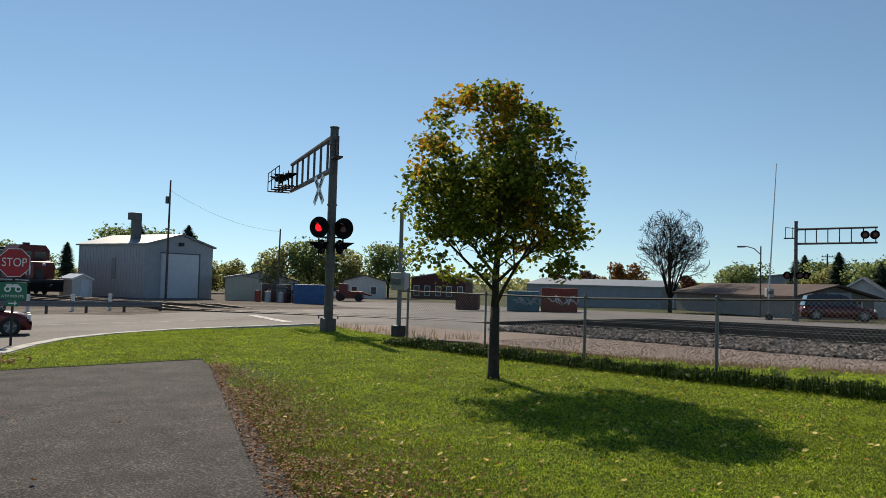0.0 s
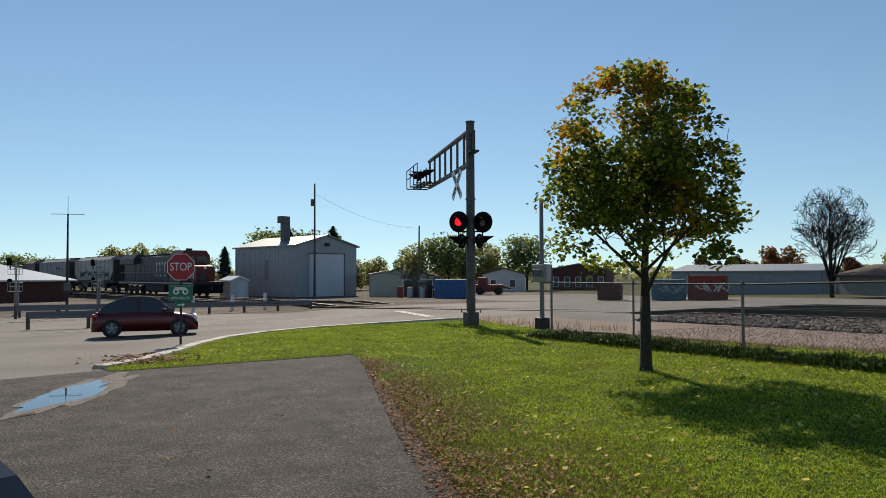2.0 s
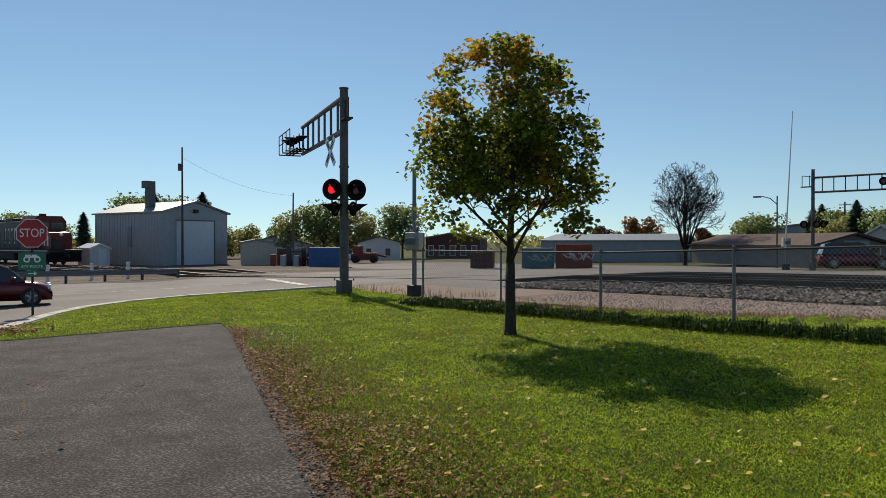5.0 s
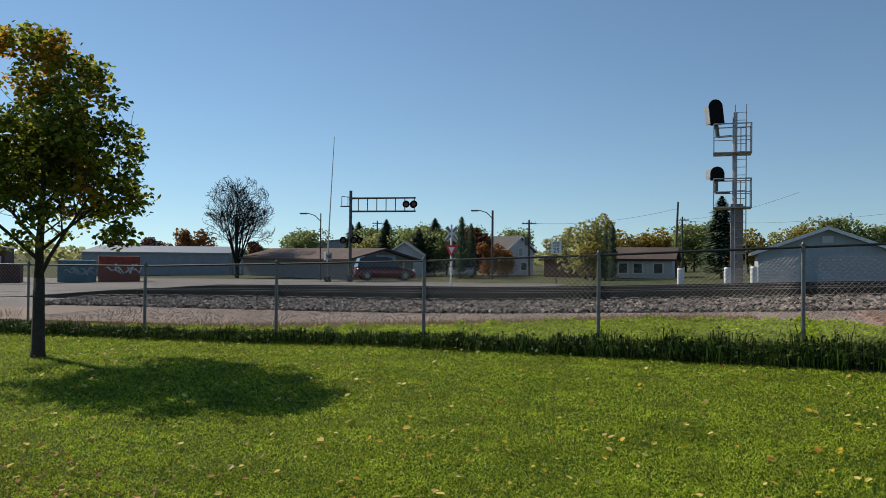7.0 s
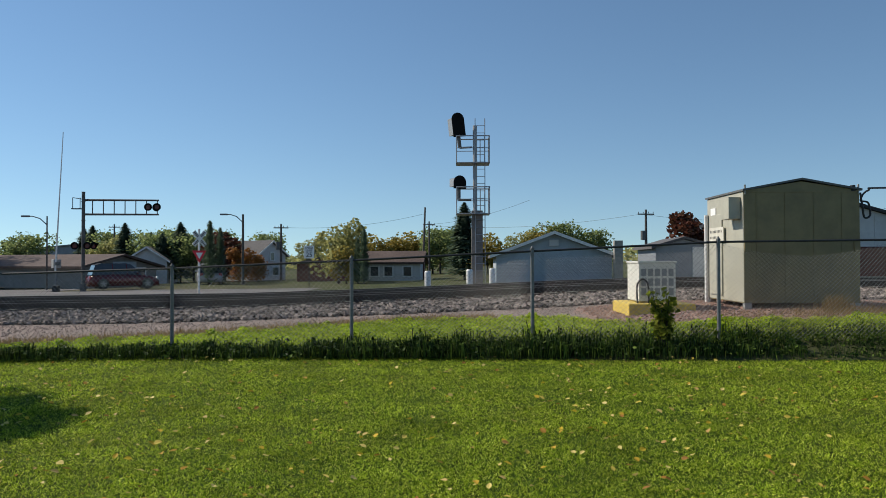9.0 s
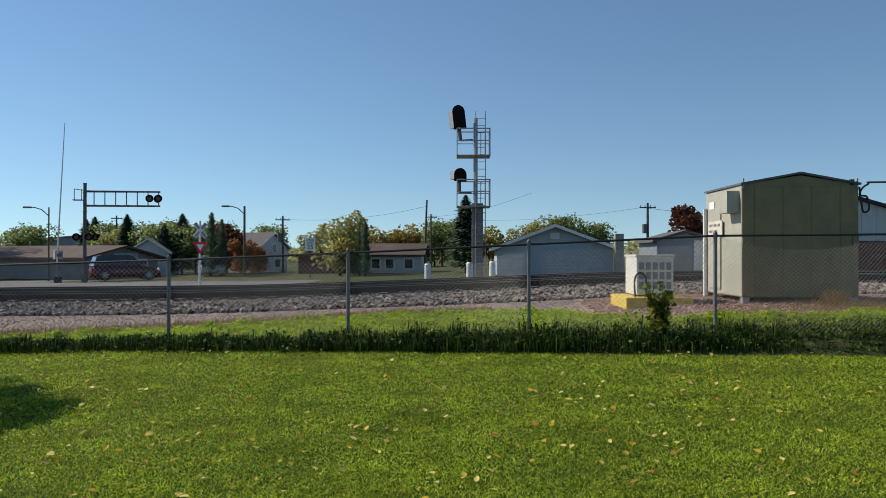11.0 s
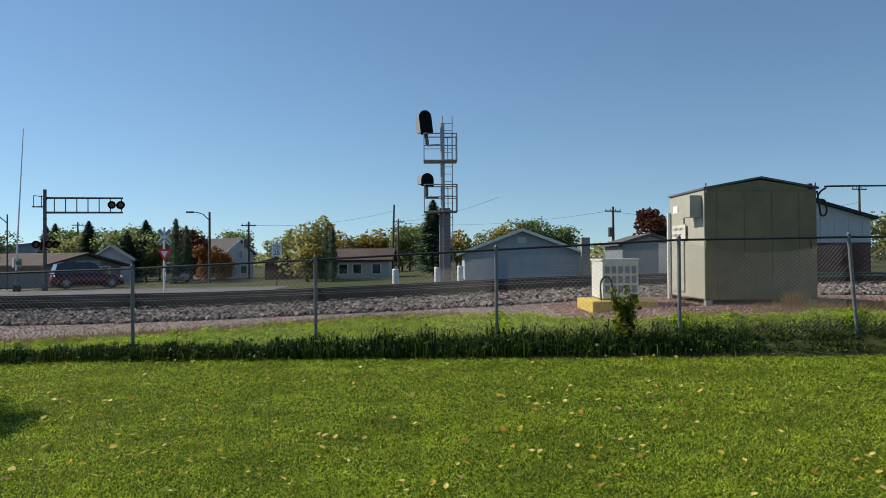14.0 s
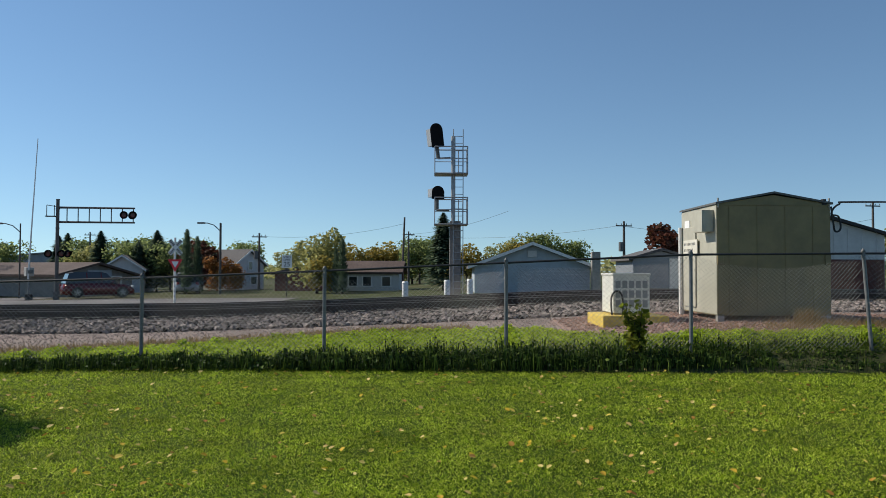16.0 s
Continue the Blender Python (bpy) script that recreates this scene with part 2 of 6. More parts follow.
M["water"] = mat("puddle_water", (0.05, 0.055, 0.06), 0.02, var=0.05, spec=0.9)


# ---------------------------------------------------------------- geometry helpers
def box(bm, c, s, rz=0.0, bev=0.0, m=None):
    r = bmesh.ops.create_cube(bm, size=1)
    mm = m or (Matrix.Translation(c) @ Matrix.Rotation(rz, 4, "Z"))
    bmesh.ops.transform(bm, matrix=mm @ Matrix.Diagonal((*s, 1)), verts=r["verts"])
    if bev:
        es = list({e for v in r["verts"] for e in v.link_edges})
        bmesh.ops.bevel(bm, geom=es, offset=bev, segments=2, affect="EDGES", profile=0.6)


def rod(bm, a, b, r0, r1=None, seg=8, cap=True):
    a, b = Vector(a), Vector(b)
    d = b - a
    r1 = r0 if r1 is None else r1
    m = Matrix.Translation((a + b) / 2) @ d.to_track_quat("Z", "Y").to_matrix().to_4x4()
    bmesh.ops.create_cone(bm, cap_ends=cap, segments=seg, radius1=r0, radius2=r1, depth=d.length, matrix=m)


def path_tube(bm, pts, radii, seg=7):
    rings = []
    pts = [Vector(p) for p in pts]
    for i, p in enumerate(pts):
        d = (pts[min(i + 1, len(pts) - 1)] - pts[max(i - 1, 0)]).normalized()
        q = d.to_track_quat("Z", "Y")
        rings.append([bm.verts.new(p + q @ Vector((math.cos(k * math.tau / seg), math.sin(k * math.tau / seg), 0)) * radii[i]) for k in range(seg)])
    for a, b in zip(rings, rings[1:]):
        for k in range(seg):
            bm.faces.new((a[k], a[(k + 1) % seg], b[(k + 1) % seg], b[k]))
    bm.faces.new(rings[0][::-1])
    bm.faces.new(rings[-1])


def prism(bm, outline, a, b, axis="Y"):
    """An outline of (u, z) pairs drawn from a to b along an axis (X, Y) or of (x, y) pairs along Z."""
    def at(u, w, k):
        return (u, k, w) if axis == "Y" else (k, u, w) if axis == "X" else (u, w, k)
    f0 = [bm.verts.new(at(u, w, a)) for u, w in outline]
    f1 = [bm.verts.new(at(u, w, b)) for u, w in outline]
    n = len(outline)
    bm.faces.new(f0)
    bm.faces.new(f1[::-1])
    for i in range(n):
        bm.faces.new((f0[i], f1[i], f1[(i + 1) % n], f0[(i + 1) % n]))
    bmesh.ops.recalc_face_normals(bm, faces=bm.faces)


def smooth_line(pts, n=6):
    """A smooth curve through the points."""
    p = [Vector(q) for q in pts]
    out = []
    for i in range(len(p) - 1):
        a, b, c, d = p[max(i - 1, 0)], p[i], p[i + 1], p[min(i + 2, len(p) - 1)]
        for k in range(n):
            t = k / n
            out.append(0.5 * (2 * b + (c - a) * t + (2 * a - 5 * b + 4 * c - d) * t * t + (3 * b - a - 3 * c + d) * t ** 3))
    return out + [p[-1]]


def finish(name, bm, material, smooth=False):
    me = bpy.data.meshes.new(name)
    bm.to_mesh(me)
    bm.free()
    for m in (material if isinstance(material, (list, tuple)) else [material]):
        me.materials.append(m)
    if smooth:
        me.polygons.foreach_set("use_smooth", [True] * len(me.polygons))
    return new(name, me)


def part(name, bm, material, parent, label="", smooth=False):
    ob = finish(name, bm, material, smooth)
    ob.parent = parent
    if label:
        tagged(ob, label)
    return ob


def thing(name, m, label, category, group="", kind=""):
    e = new(name)
    e.empty_display_size = 0.2
    e.matrix_world = m
    return tagged(e, label, category, group, kind)


def raw(name, verts, faces, material, parent=None):
    me = bpy.data.meshes.new(name)
    me.from_pydata(verts, [], faces)
    me.materials.append(material)
    ob = new(name, me)
    if parent:
        ob.parent = parent
    return ob


def B(fn, *a, **k):
    bm = bmesh.new()
    fn(bm, *a, **k)
    return bm


def letters(text, size, material, m, parent, name="lettering", label=""):
    cu = bpy.data.curves.new(name, "FONT")
    cu.body, cu.size, cu.align_x, cu.align_y, cu.extrude = text, size, "CENTER", "CENTER", 0.002
    tmp = bpy.data.objects.new("tmp", cu)
    scene.collection.objects.link(tmp)
    bpy.context.view_layer.update()
    me = bpy.data.meshes.new_from_object(tmp.evaluated_get(bpy.context.evaluated_depsgraph_get()))
    bpy.data.objects.remove(tmp)
    me.materials.clear()
    me.materials.append(material)
    ob = new(name, me)
    ob.parent = parent
    ob.matrix_basis = m
    if label:
        tagged(ob, label)
    return ob


def ss(a, b, x):
    t = min(1, max(0, (x - a) / (b - a)))
    return t * t * (3 - 2 * t)


def lerp(pts, x):
    if x <= pts[0][0]:
        return pts[0][1]
    for (a, p), (b, q) in zip(pts, pts[1:]):
        if x <= b:
            return p + (q - p) * (x - a) / (b - a)
    return pts[-1][1]


SLOPE = [(-400, -1.35), (-62, -1.35), (-40, -0.95), (-19, -0.5), (-11, -0.42), (-7.8, -0.38), (-4.8, -0.29), (-1.7, -0.17), (1.4, -0.04), (4.5, 0.1), (8, 0.2), (400, 0.2)]
CROSS = [(-60, 0.1), (0, 0.22), (3, 0.25), (11, 0.4), (16, 0.46), (19, 0.5), (35, 0.56), (48, 0.5), (75, 0.5), (400, 0.5)]
BED = [(19.2, 0.0), (21.6, 0.1), (30.3, 0.1), (32.4, 0.02), (33, 0.0)]


def ground_z(x, y):
    """Height of the ground: it falls slowly towards -X; the track bed is a low bank, levelled at the road."""
    z = lerp(SLOPE, x) + lerp(CROSS, y)
    bed = lerp(BED, y) if 18.9 < y < 33 else 0.0
    flat = 0.19 * ss(12, 22, y) * (1 - ss(30, 40, y))
    k = ss(-26, -21, x)
    z += bed * k + flat * (1 - k)
    z -= max(0.0, lerp(SLOPE, x) + 0.31) * (1 - ss(12.5, 13.4, y))
    z += 0.13 * math.exp(-((x - 6.5) / 3.2) ** 4 - ((y - 16.6) / 2.6) ** 4)
    return z


def sheet(name, outline, lift, material, step=1.0, ragged=0.0, seed=1):
    """A patch of ground with the given outline, laid on the ground."""
    rnd = random.Random(seed)
    pts = []
    for (x0, y0), (x1, y1) in zip(outline, outline[1:] + outline[:1]):
        n = max(1, int(math.hypot(x1 - x0, y1 - y0) / (0.35 if ragged else 3.0)))
        for i in range(n):
            t = i / n
            pts.append((x0 + (x1 - x0) * t + rnd.uniform(-1, 1) * ragged, y0 + (y1 - y0) * t + rnd.uniform(-1, 1) * ragged))
    bm = bmesh.new()
    bm.faces.new([bm.verts.new((x, y, 0)) for x, y in pts])
    bmesh.ops.triangulate(bm, faces=bm.faces)
    xs, ys = [p[0] for p in pts], [p[1] for p in pts]
    for axis, lo, hi in ((0, min(xs), max(xs)), (1, min(ys), max(ys))):
        k = math.ceil(lo / step) * step
        while k < hi:
            no = (1, 0, 0) if axis == 0 else (0, 1, 0)
            co = (k, 0, 0) if axis == 0 else (0, k, 0)
            bmesh.ops.bisect_plane(bm, geom=bm.verts[:] + bm.edges[:] + bm.faces[:], plane_co=co, plane_no=no)
            k += step
    for v in bm.verts:
        v.co.z = ground_z(v.co.x, v.co.y) + lift
    bmesh.ops.recalc_face_normals(bm, faces=bm.faces)
    if sum(f.normal.z for f in bm.faces) < 0:
        bmesh.ops.reverse_faces(bm, faces=bm.faces)
    return tagged(finish(name, bm, material, True), kind="structure")


def inside(x, y, poly):
    c = False
    for (x0, y0), (x1, y1) in zip(poly, poly[1:] + poly[:1]):
        if (y0 > y) != (y1 > y) and x < (x1 - x0) * (y - y0) / (y1 - y0) + x0:
            c = not c
    return c


# ---------------------------------------------------------------- ground
def grid_line(lo, hi, near_lo, near_hi, step):
    out = list(np.arange(near_lo, near_hi + 0.01, step))
    k, s = near_hi, step
    while k < hi:
        s *= 1.5
        k += s
        out.append(min(k, hi))
    k, s = near_lo, step
    while k > lo:
        s *= 1.5
        k -= s
        out.insert(0, max(k, lo))
    return out


gx, gy = grid_line(-3000, 3000, -110, 50, 2.0), grid_line(-3000, 3000, -12, 90, 1.5)
gv = [(x, y, ground_z(x, y) - 0.05) for y in gy for x in gx]
gf = [(j * len(gx) + i, j * len(gx) + i + 1, (j + 1) * len(gx) + i + 1, (j + 1) * len(gx) + i) for j in range(len(gy) - 1) for i in range(len(gx) - 1)]
tagged(raw("ground", gv, gf, M["field"]), kind="structure")

CURB = [(-17.6, 1.9), (-18.6, 2.9), (-20.2, 3.8), (-22.5, 4.9), (-24.6, 6.2), (-26.2, 8.0), (-27.2, 10.2), (-27.6, 12.8), (-27.2, 15.4), (-26.4, 16.3)]
LOT = [(-16.95, 7.4), (-13.3, 6.4), (-10.4, 5.35), (-7.6, 4.4), (-4.7, 3.35), (0.1, 1.7), (9, -1.3), (9, -12), (-14, -12), (-17.3, 2.0)]
LAWN = CURB + [(-23.5, 15.4), (-19, 14.6), (-17.2, 13.4), (-10.9, 13.2), (24, 13.2), (24, -6), (9, -1.6), (0, 1.4), (-4.8, 3.05), (-7.7, 4.1), (-10.5, 5.05), (-13.4, 6.1), (-16.6, 7.0), (-16.9, 2.0)]
sheet("lawn", LAWN, 0.008, M["lawn"], 0.4, 0.04, 3)
sheet("parking_lot", LOT, 0.0, M["asphalt"], 1.0, 0.05, 4)
sheet("road", [(-16.9, 2.0)] + CURB + [(-24, 18.5), (-20, 19), (-20, 36), (-8, 37), (-8, 47), (-26, 48), (-44, 47), (-46, 30), (-44, 14), (-60, 0), (-60, -12), (-14, -12)], -0.015, M["road"], 1.5)
M["yard"] = mat("dark_yard_gravel", (0.11, 0.092, 0.08), 0.95, spec=0.1, var=0.45, scale=3, bump=0.8, bscale=20, tint=(0.16, 0.14, 0.12), tscale=0.15)
sheet("rail_yard", [(-60, -40), (-60, 0), (-44, 14), (-46, 30), (-46, 38), (-75, 40), (-75, 62), (-100, 62), (-150, 40), (-150, -40)], -0.012, M["yard"], 5.0)
sheet("gravel_lane", [(-26.4, 16.3), (-23.5, 15.4), (-19, 14.6), (-17.2, 15.2), (-10, 15.4), (30, 15.4), (30, 20.2), (-20, 20.2), (-20, 19.0), (-24, 18.5)], 0.0, M["gravel"], 1.0, 0.08, 5)
sheet("grass_verge", [(-17.2, 13.2), (30, 13.2), (30, 14.0), (8, 13.8), (3.2, 14.1), (2.5, 16.5), (-1, 17.2), (-6, 15.8), (-11, 14.2), (-17, 13.6)], 0.012, M["lawn"], 0.4, 0.1, 6)
sheet("track_bed", [(-20, 19.6), (60, 19.6), (60, 32), (-20, 32)], 0.01, M["ballastdark"], 1.0)
sheet("far_lot", [(-62, 49), (-44, 48), (-26, 48.2), (-26, 54), (-44, 60), (-75, 62), (-75, 40), (-46, 38), (-46, 47)], -0.02, M["road"], 3.0)


# ---------------------------------------------------------------- things
def simple_house(name, x, y, rz, w, d, eave, ridge, wall, roof, label, over=0.4, category="house", base=None, hip=0.0):
    """A gabled building: the ridge runs along its own Y; the gable faces its -Y. x, y: middle of the front gable's foot."""
    z = ground_z(x, y) - 0.1 if base is None else base
    h = thing(name, pose(x, y, z, 0, 0, rz), label, category)
    bm = bmesh.new()
    prism(bm, [(-w / 2, 0), (w / 2, 0), (w / 2, eave)] + ([] if hip else [(0, ridge)]) + [(-w / 2, eave)], 0, d)
    part("wall", bm, wall, h)
    if hip:
        bm = bmesh.new()
        for z0 in (eave, eave + 0.16):
            a = [bm.verts.new(p) for p in ((-w / 2 - over, -over, z0), (w / 2 + over, -over, z0), (w / 2 + over, d + over, z0), (-w / 2 - over, d + over, z0))]
            if z0 == eave:
                low_ring = a
                bm.faces.new(a[::-1])
        for i in range(4):
            bm.faces.new((low_ring[i], low_ring[(i + 1) % 4], a[(i + 1) % 4], a[i]))
        e, f = bm.verts.new((0, hip, ridge)), bm.verts.new((0, d - hip, ridge))
        for q in ((a[0], a[1], e), (a[1], a[2], f, e), (a[2], a[3], f), (a[3], a[0], e, f)):
            bm.faces.new(q)
        part("roof", bm, roof, h)
        return h
    bm = bmesh.new()
    k = (ridge - eave) / (w / 2)
    t = 0.16
    for s in (-1, 1):
        b2 = bmesh.new()
        prism(b2, [(0, ridge + 0.02), (s * (w / 2 + over), eave - k * over + 0.02), (s * (w / 2 + over), eave - k * over + 0.02 + t), (0, ridge + 0.02 + t)], -over, d + over)
        me = bpy.data.meshes.new("t")
        b2.to_mesh(me)
        b2.free()
        bm.from_mesh(me)
        bpy.data.meshes.remove(me)
    part("roof", bm, roof, h)
    return h


def window(h, x, z, w, hh, y=-0.03, glass="glass", frame_m="white", name="window"):
    fr = bmesh.new()
    for cx, cz, sx, sz in ((x, z + hh / 2, w + 0.16, 0.09), (x, z - hh / 2, w + 0.16, 0.09), (x - w / 2, z, 0.09, hh), (x + w / 2, z, 0.09, hh)):
        box(fr, (cx, y, cz), (sx, 0.08, sz))
    p = part(name, fr, M[frame_m], h)
    part("pane", B(box, (x, y + 0.01, z), (w - 0.07, 0.03, hh - 0.07)), M[glass], p)
    return p


def side_window(h, y, z, w, hh, x, name="window"):
    """A window in a long wall: x is the wall's face."""
    fr = bmesh.new()
    for cy, cz, sy, sz in ((y, z + hh / 2, w + 0.16, 0.09), (y, z - hh / 2, w + 0.16, 0.09), (y - w / 2, z, 0.09, hh), (y + w / 2, z, 0.09, hh)):
        box(fr, (x, cy, cz), (0.08, sy, sz))
    p = part(name, fr, M["white"], h)
    part("pane", B(box, (x, y, z), (0.05, w - 0.07, hh - 0.07)), M["glass"], p)
    return p


# ---- tracks
def track_y(x):
    """The near track's middle: straight along X, then a long bend towards the camera's side past the road."""
    u = max(0.0, -x - 12)
    return 24.0 - 0.21 * u * u / (u + 12)


def rail_z(x):
    """Height of the rail heads: on the bank, but flush with the paving where the road crosses."""
    z = ground_z(max(x, -20), 24) + lerp(SLOPE, x) - lerp(SLOPE, max(x, -20)) + 0.29
    k = ss(-20.5, -23.5, x) * ss(-52, -47, x)
    return z * (1 - k) + (ground_z(x, track_y(x) + 2) - 0.005) * k


for ti, off in enumerate((0.0, 4.3)):
    tr = tagged(new("railway_track"), "steel rails on dark wooden ties and grey ballast", "railway track", "parallel tracks", "structure")
    xs = [60 - 4 * i for i in range(64)]
    for side in (-0.75, 0.75):
        bm, top = bmesh.new(), bmesh.new()
        for a, b in zip(xs, xs[1:]):
            pa, pb = Vector((a, track_y(a) + off + side, rail_z(a))), Vector((b, track_y(b) + off + side, rail_z(b)))
            for dz, w, h, tgt in ((-0.155, 0.14, 0.025, bm), (-0.085, 0.03, 0.12, bm), (-0.022, 0.074, 0.036, bm), (0.0, 0.06, 0.01, top)):
                mid = (pa + pb) / 2 + Vector((0, 0, dz))
                d = pb - pa
                box(tgt, None, (d.length + 0.01, w, h), m=Matrix.Translation(mid) @ d.to_track_quat("X", "Z").to_matrix().to_4x4())
        r = part("rail", bm, M["rail"], tr)
        part("rail_head", top, M["railtop"], r)

# ---- chain-link fence
FENCE_X = [-17.09, -13.95, -10.85, -7.78, -4.77, -1.69, 1.39, 4.54, 7.5, 10.6, 13.7, 16.8, 19.9, 23.0]
FENCE_TOP = [(-17.09, 1.42), (-13.95, 1.42), (-10.85, 1.43), (-7.78, 1.51), (-4.77, 1.6), (-1.69, 1.73), (1.39, 1.88), (4.54, 2.03), (7.5, 2.06), (23, 2.15)]


def fence_top(x):
    return lerp(FENCE_TOP, x)


fence = tagged(new("chain_link_fence"), "galvanised chain-link fence with a dark top rail along mown grass", "fence")
for i, x in enumerate(FENCE_X):
    zt = fence_top(x)
    bm = bmesh.new()
    lean = 0.14 if i == 8 else 0.0
    r = 0.032 if i != 1 else 0.026
    rod(bm, (x + lean, 13, ground_z(x, 13) - 0.2), (x, 13, zt + 0.02), r, seg=12)
    post = part("post", bm, M["galv"], fence)
    cap = bmesh.new()
    rod(cap, (x, 13, zt + 0.02), (x, 13, zt + 0.05), r + 0.006, seg=12)
    rod(cap, (x, 13, zt + 0.05), (x, 13, zt + 0.085), r, 0.012, seg=12)
    part("cap", cap, M["galvdark"], post)
    if i + 1 < len(FENCE_X):
        x2 = FENCE_X[i + 1]
        part("top_rail", B(rod, (x, 13, zt), (x2, 13, fence_top(x2)), 0.019, seg=10), M["dark"], fence)
        sag = 0.03 if i < 5 else 0.12 + 0.22 * ((i * 7) % 3) / 2
        verts, faces = [], []
        L, H = x2 - x, zt - ground_z(x, 13) + 0.02
        nd = 36
        step = L / nd

        def put(u, w):
            k = u / L
            drop = sag * math.sin(math.pi * k) + (0.02 if i < 5 else 0.05)
            top = zt + (fence_top(x2) - zt) * k - drop
            return (x + u, 13 - 0.035, top - w * (H - drop) / H)
        for j in range(-int(H / step) - 1, nd + 1):
            for s in (1, -1):
                pts = []
                for q in range(-1, 9):
                    w = H * q / 8 if q >= 0 else -0.035
                    u = (j * step + w) if s == 1 else (L - j * step - w)
                    if 0 <= u <= L:
                        pts.append(put(u, w))
                for a, b in zip(pts, pts[1:]):
                    n = len(verts)
                    dx = 0.0034
                    for p in (a, b):
                        verts += [(p[0] - dx, p[1], p[2]), (p[0] + dx, p[1] + 0.002 * s, p[2]), (p[0], p[1] - 0.003, p[2] + 0.0012)]
                    faces += [(n, n + 1, n + 4, n + 3), (n + 1, n + 2, n + 5, n + 4), (n + 2, n, n + 3, n + 5)]
        raw("wire_mesh", verts, faces, M["wire"], fence)

# ---- maple on the lawn
def leaf_cloud(points, size, rnd, shape="leaf"):
    """Small folded leaves at the given points."""
    verts, faces = [], []
    for p in points:
        s = size * rnd.uniform(0.6, 1.25)
        q = Euler((rnd.uniform(-1.1, 1.1), rnd.uniform(-1.1, 1.1), rnd.uniform(0, 6.28))).to_matrix()
        n = len(verts)
        if shape == "leaf":
            loc = [(0, -0.55, 0), (0.45, -0.15, 0.12), (0.3, 0.25, 0.1), (0, 0.6, 0), (-0.3, 0.25, 0.1), (-0.45, -0.15, 0.12)]
            fs = [(0, 1, 2, 3), (0, 3, 4, 5)]
        else:
            loc = [(0, -0.5, 0), (0.4, 0, 0.1), (0, 0.5, 0), (-0.4, 0.05, -0.08)]
            fs = [(0, 1, 2, 3)]
        verts += [Vector(p) + q @ Vector(v) * s for v in loc]
        faces += [tuple(n + k for k in f) for f in fs]
    return [tuple(v) for v in verts], faces


def branches(rnd, base, height, spread, n_main, trunk_h, r0, levels=2, up=0.75, lean=(0, 0), climb=0.0, thick=1.0, wobble=0.16):
    """A branching skeleton: lists of (points, radii) and the twig tips."""
    limbs, tips = [], []
    top = Vector((lean[0], lean[1], trunk_h))
    limbs.append(([Vector((0, 0, -0.15)), Vector((0, 0, 0.12)), Vector((lean[0] * 0.5, lean[1] * 0.5, trunk_h * 0.5)), top], [r0 * 1.5, r0 * 1.08, r0 * 0.95, r0 * 0.85]))
    def grow(start, d, length, r, level):
        pts, rad = [start], [r]
        p, dd = start.copy(), d.normalized()
        n = 5
        for i in range(n):
            dd = (dd + Vector((rnd.uniform(-wobble, wobble), rnd.uniform(-wobble, wobble), 0.07))).normalized()
            p = p + dd * length / n
            pts.append(p.copy())
            rad.append(r * (1 - 0.8 * (i + 1) / n))
            if level < levels and i >= 1:
                for _ in range(2 if level == 0 else 1 + (rnd.random() < 0.5)):
                    side = dd.orthogonal()
                    side.rotate(Matrix.Rotation(rnd.uniform(0, 6.28), 3, dd))
                    grow(p.copy(), dd * 0.75 + side * rnd.uniform(0.5, 1.0), length * rnd.uniform(0.34, 0.52), rad[-1] * 0.6 + 0.003, level + 1)
        limbs.append((pts, rad))
        tips.append((p, level))
        tips.extend((q, level) for q in pts[2:-1])
    if climb:
        grow(top, Vector((0.02, -0.03, 1)), height * 1.05, r0 * 0.78, 0)
        leader = limbs[-1][0]
    for k in range(n_main):
        a = k * (2.4 if climb else math.tau / n_main) + rnd.uniform(-0.4, 0.4)
        t = rnd.uniform(0.0, 1.0)
        if climb:
            u = climb * k / (n_main - 1) * (len(leader) - 1)
            i = min(int(u), len(leader) - 2)
            start = leader[i].lerp(leader[i + 1], u - i)
            d = Vector((math.cos(a) * spread, math.sin(a) * spread, up + 0.3 * t))
            grow(start, d, height * rnd.uniform(0.75, 0.95) * (1 - 0.45 * k / n_main), r0 * thick * rnd.uniform(0.8, 1.1) * (1 - 0.4 * k / n_main), 0)
            continue
        d = Vector((math.cos(a) * spread, math.sin(a) * spread, up + 0.5 * t))
        grow(top + Vector((0, 0, -0.25 * (1 - t))), d, height * rnd.uniform(0.75, 1.0), r0 * rnd.uniform(0.42, 0.6), 0)
    if not climb:
        grow(top, Vector((rnd.uniform(-0.1, 0.1), rnd.uniform(-0.1, 0.1), 1)), height * 1.05, r0 * 0.75, 0)
    return limbs, tips


def limb_mesh(limbs, seg=6, thin=0.0):
    bm = bmesh.new()
    for pts, rad in limbs:
        if rad[0] > thin:
            path_tube(bm, pts, [max(r, 0.004) for r in rad], seg if rad[0] > 0.03 else 4)
    return bm


def crown_shape(z):
    """Radius of the maple's crown by height."""
    return lerp([(1.3, 0.2), (1.65, 0.65), (1.95, 1.3), (2.4, 1.56), (3.3, 1.68), (3.9, 1.62), (4.3, 1.42), (4.7, 1.1), (5.05, 0.66), (5.35, 0.15)], z)


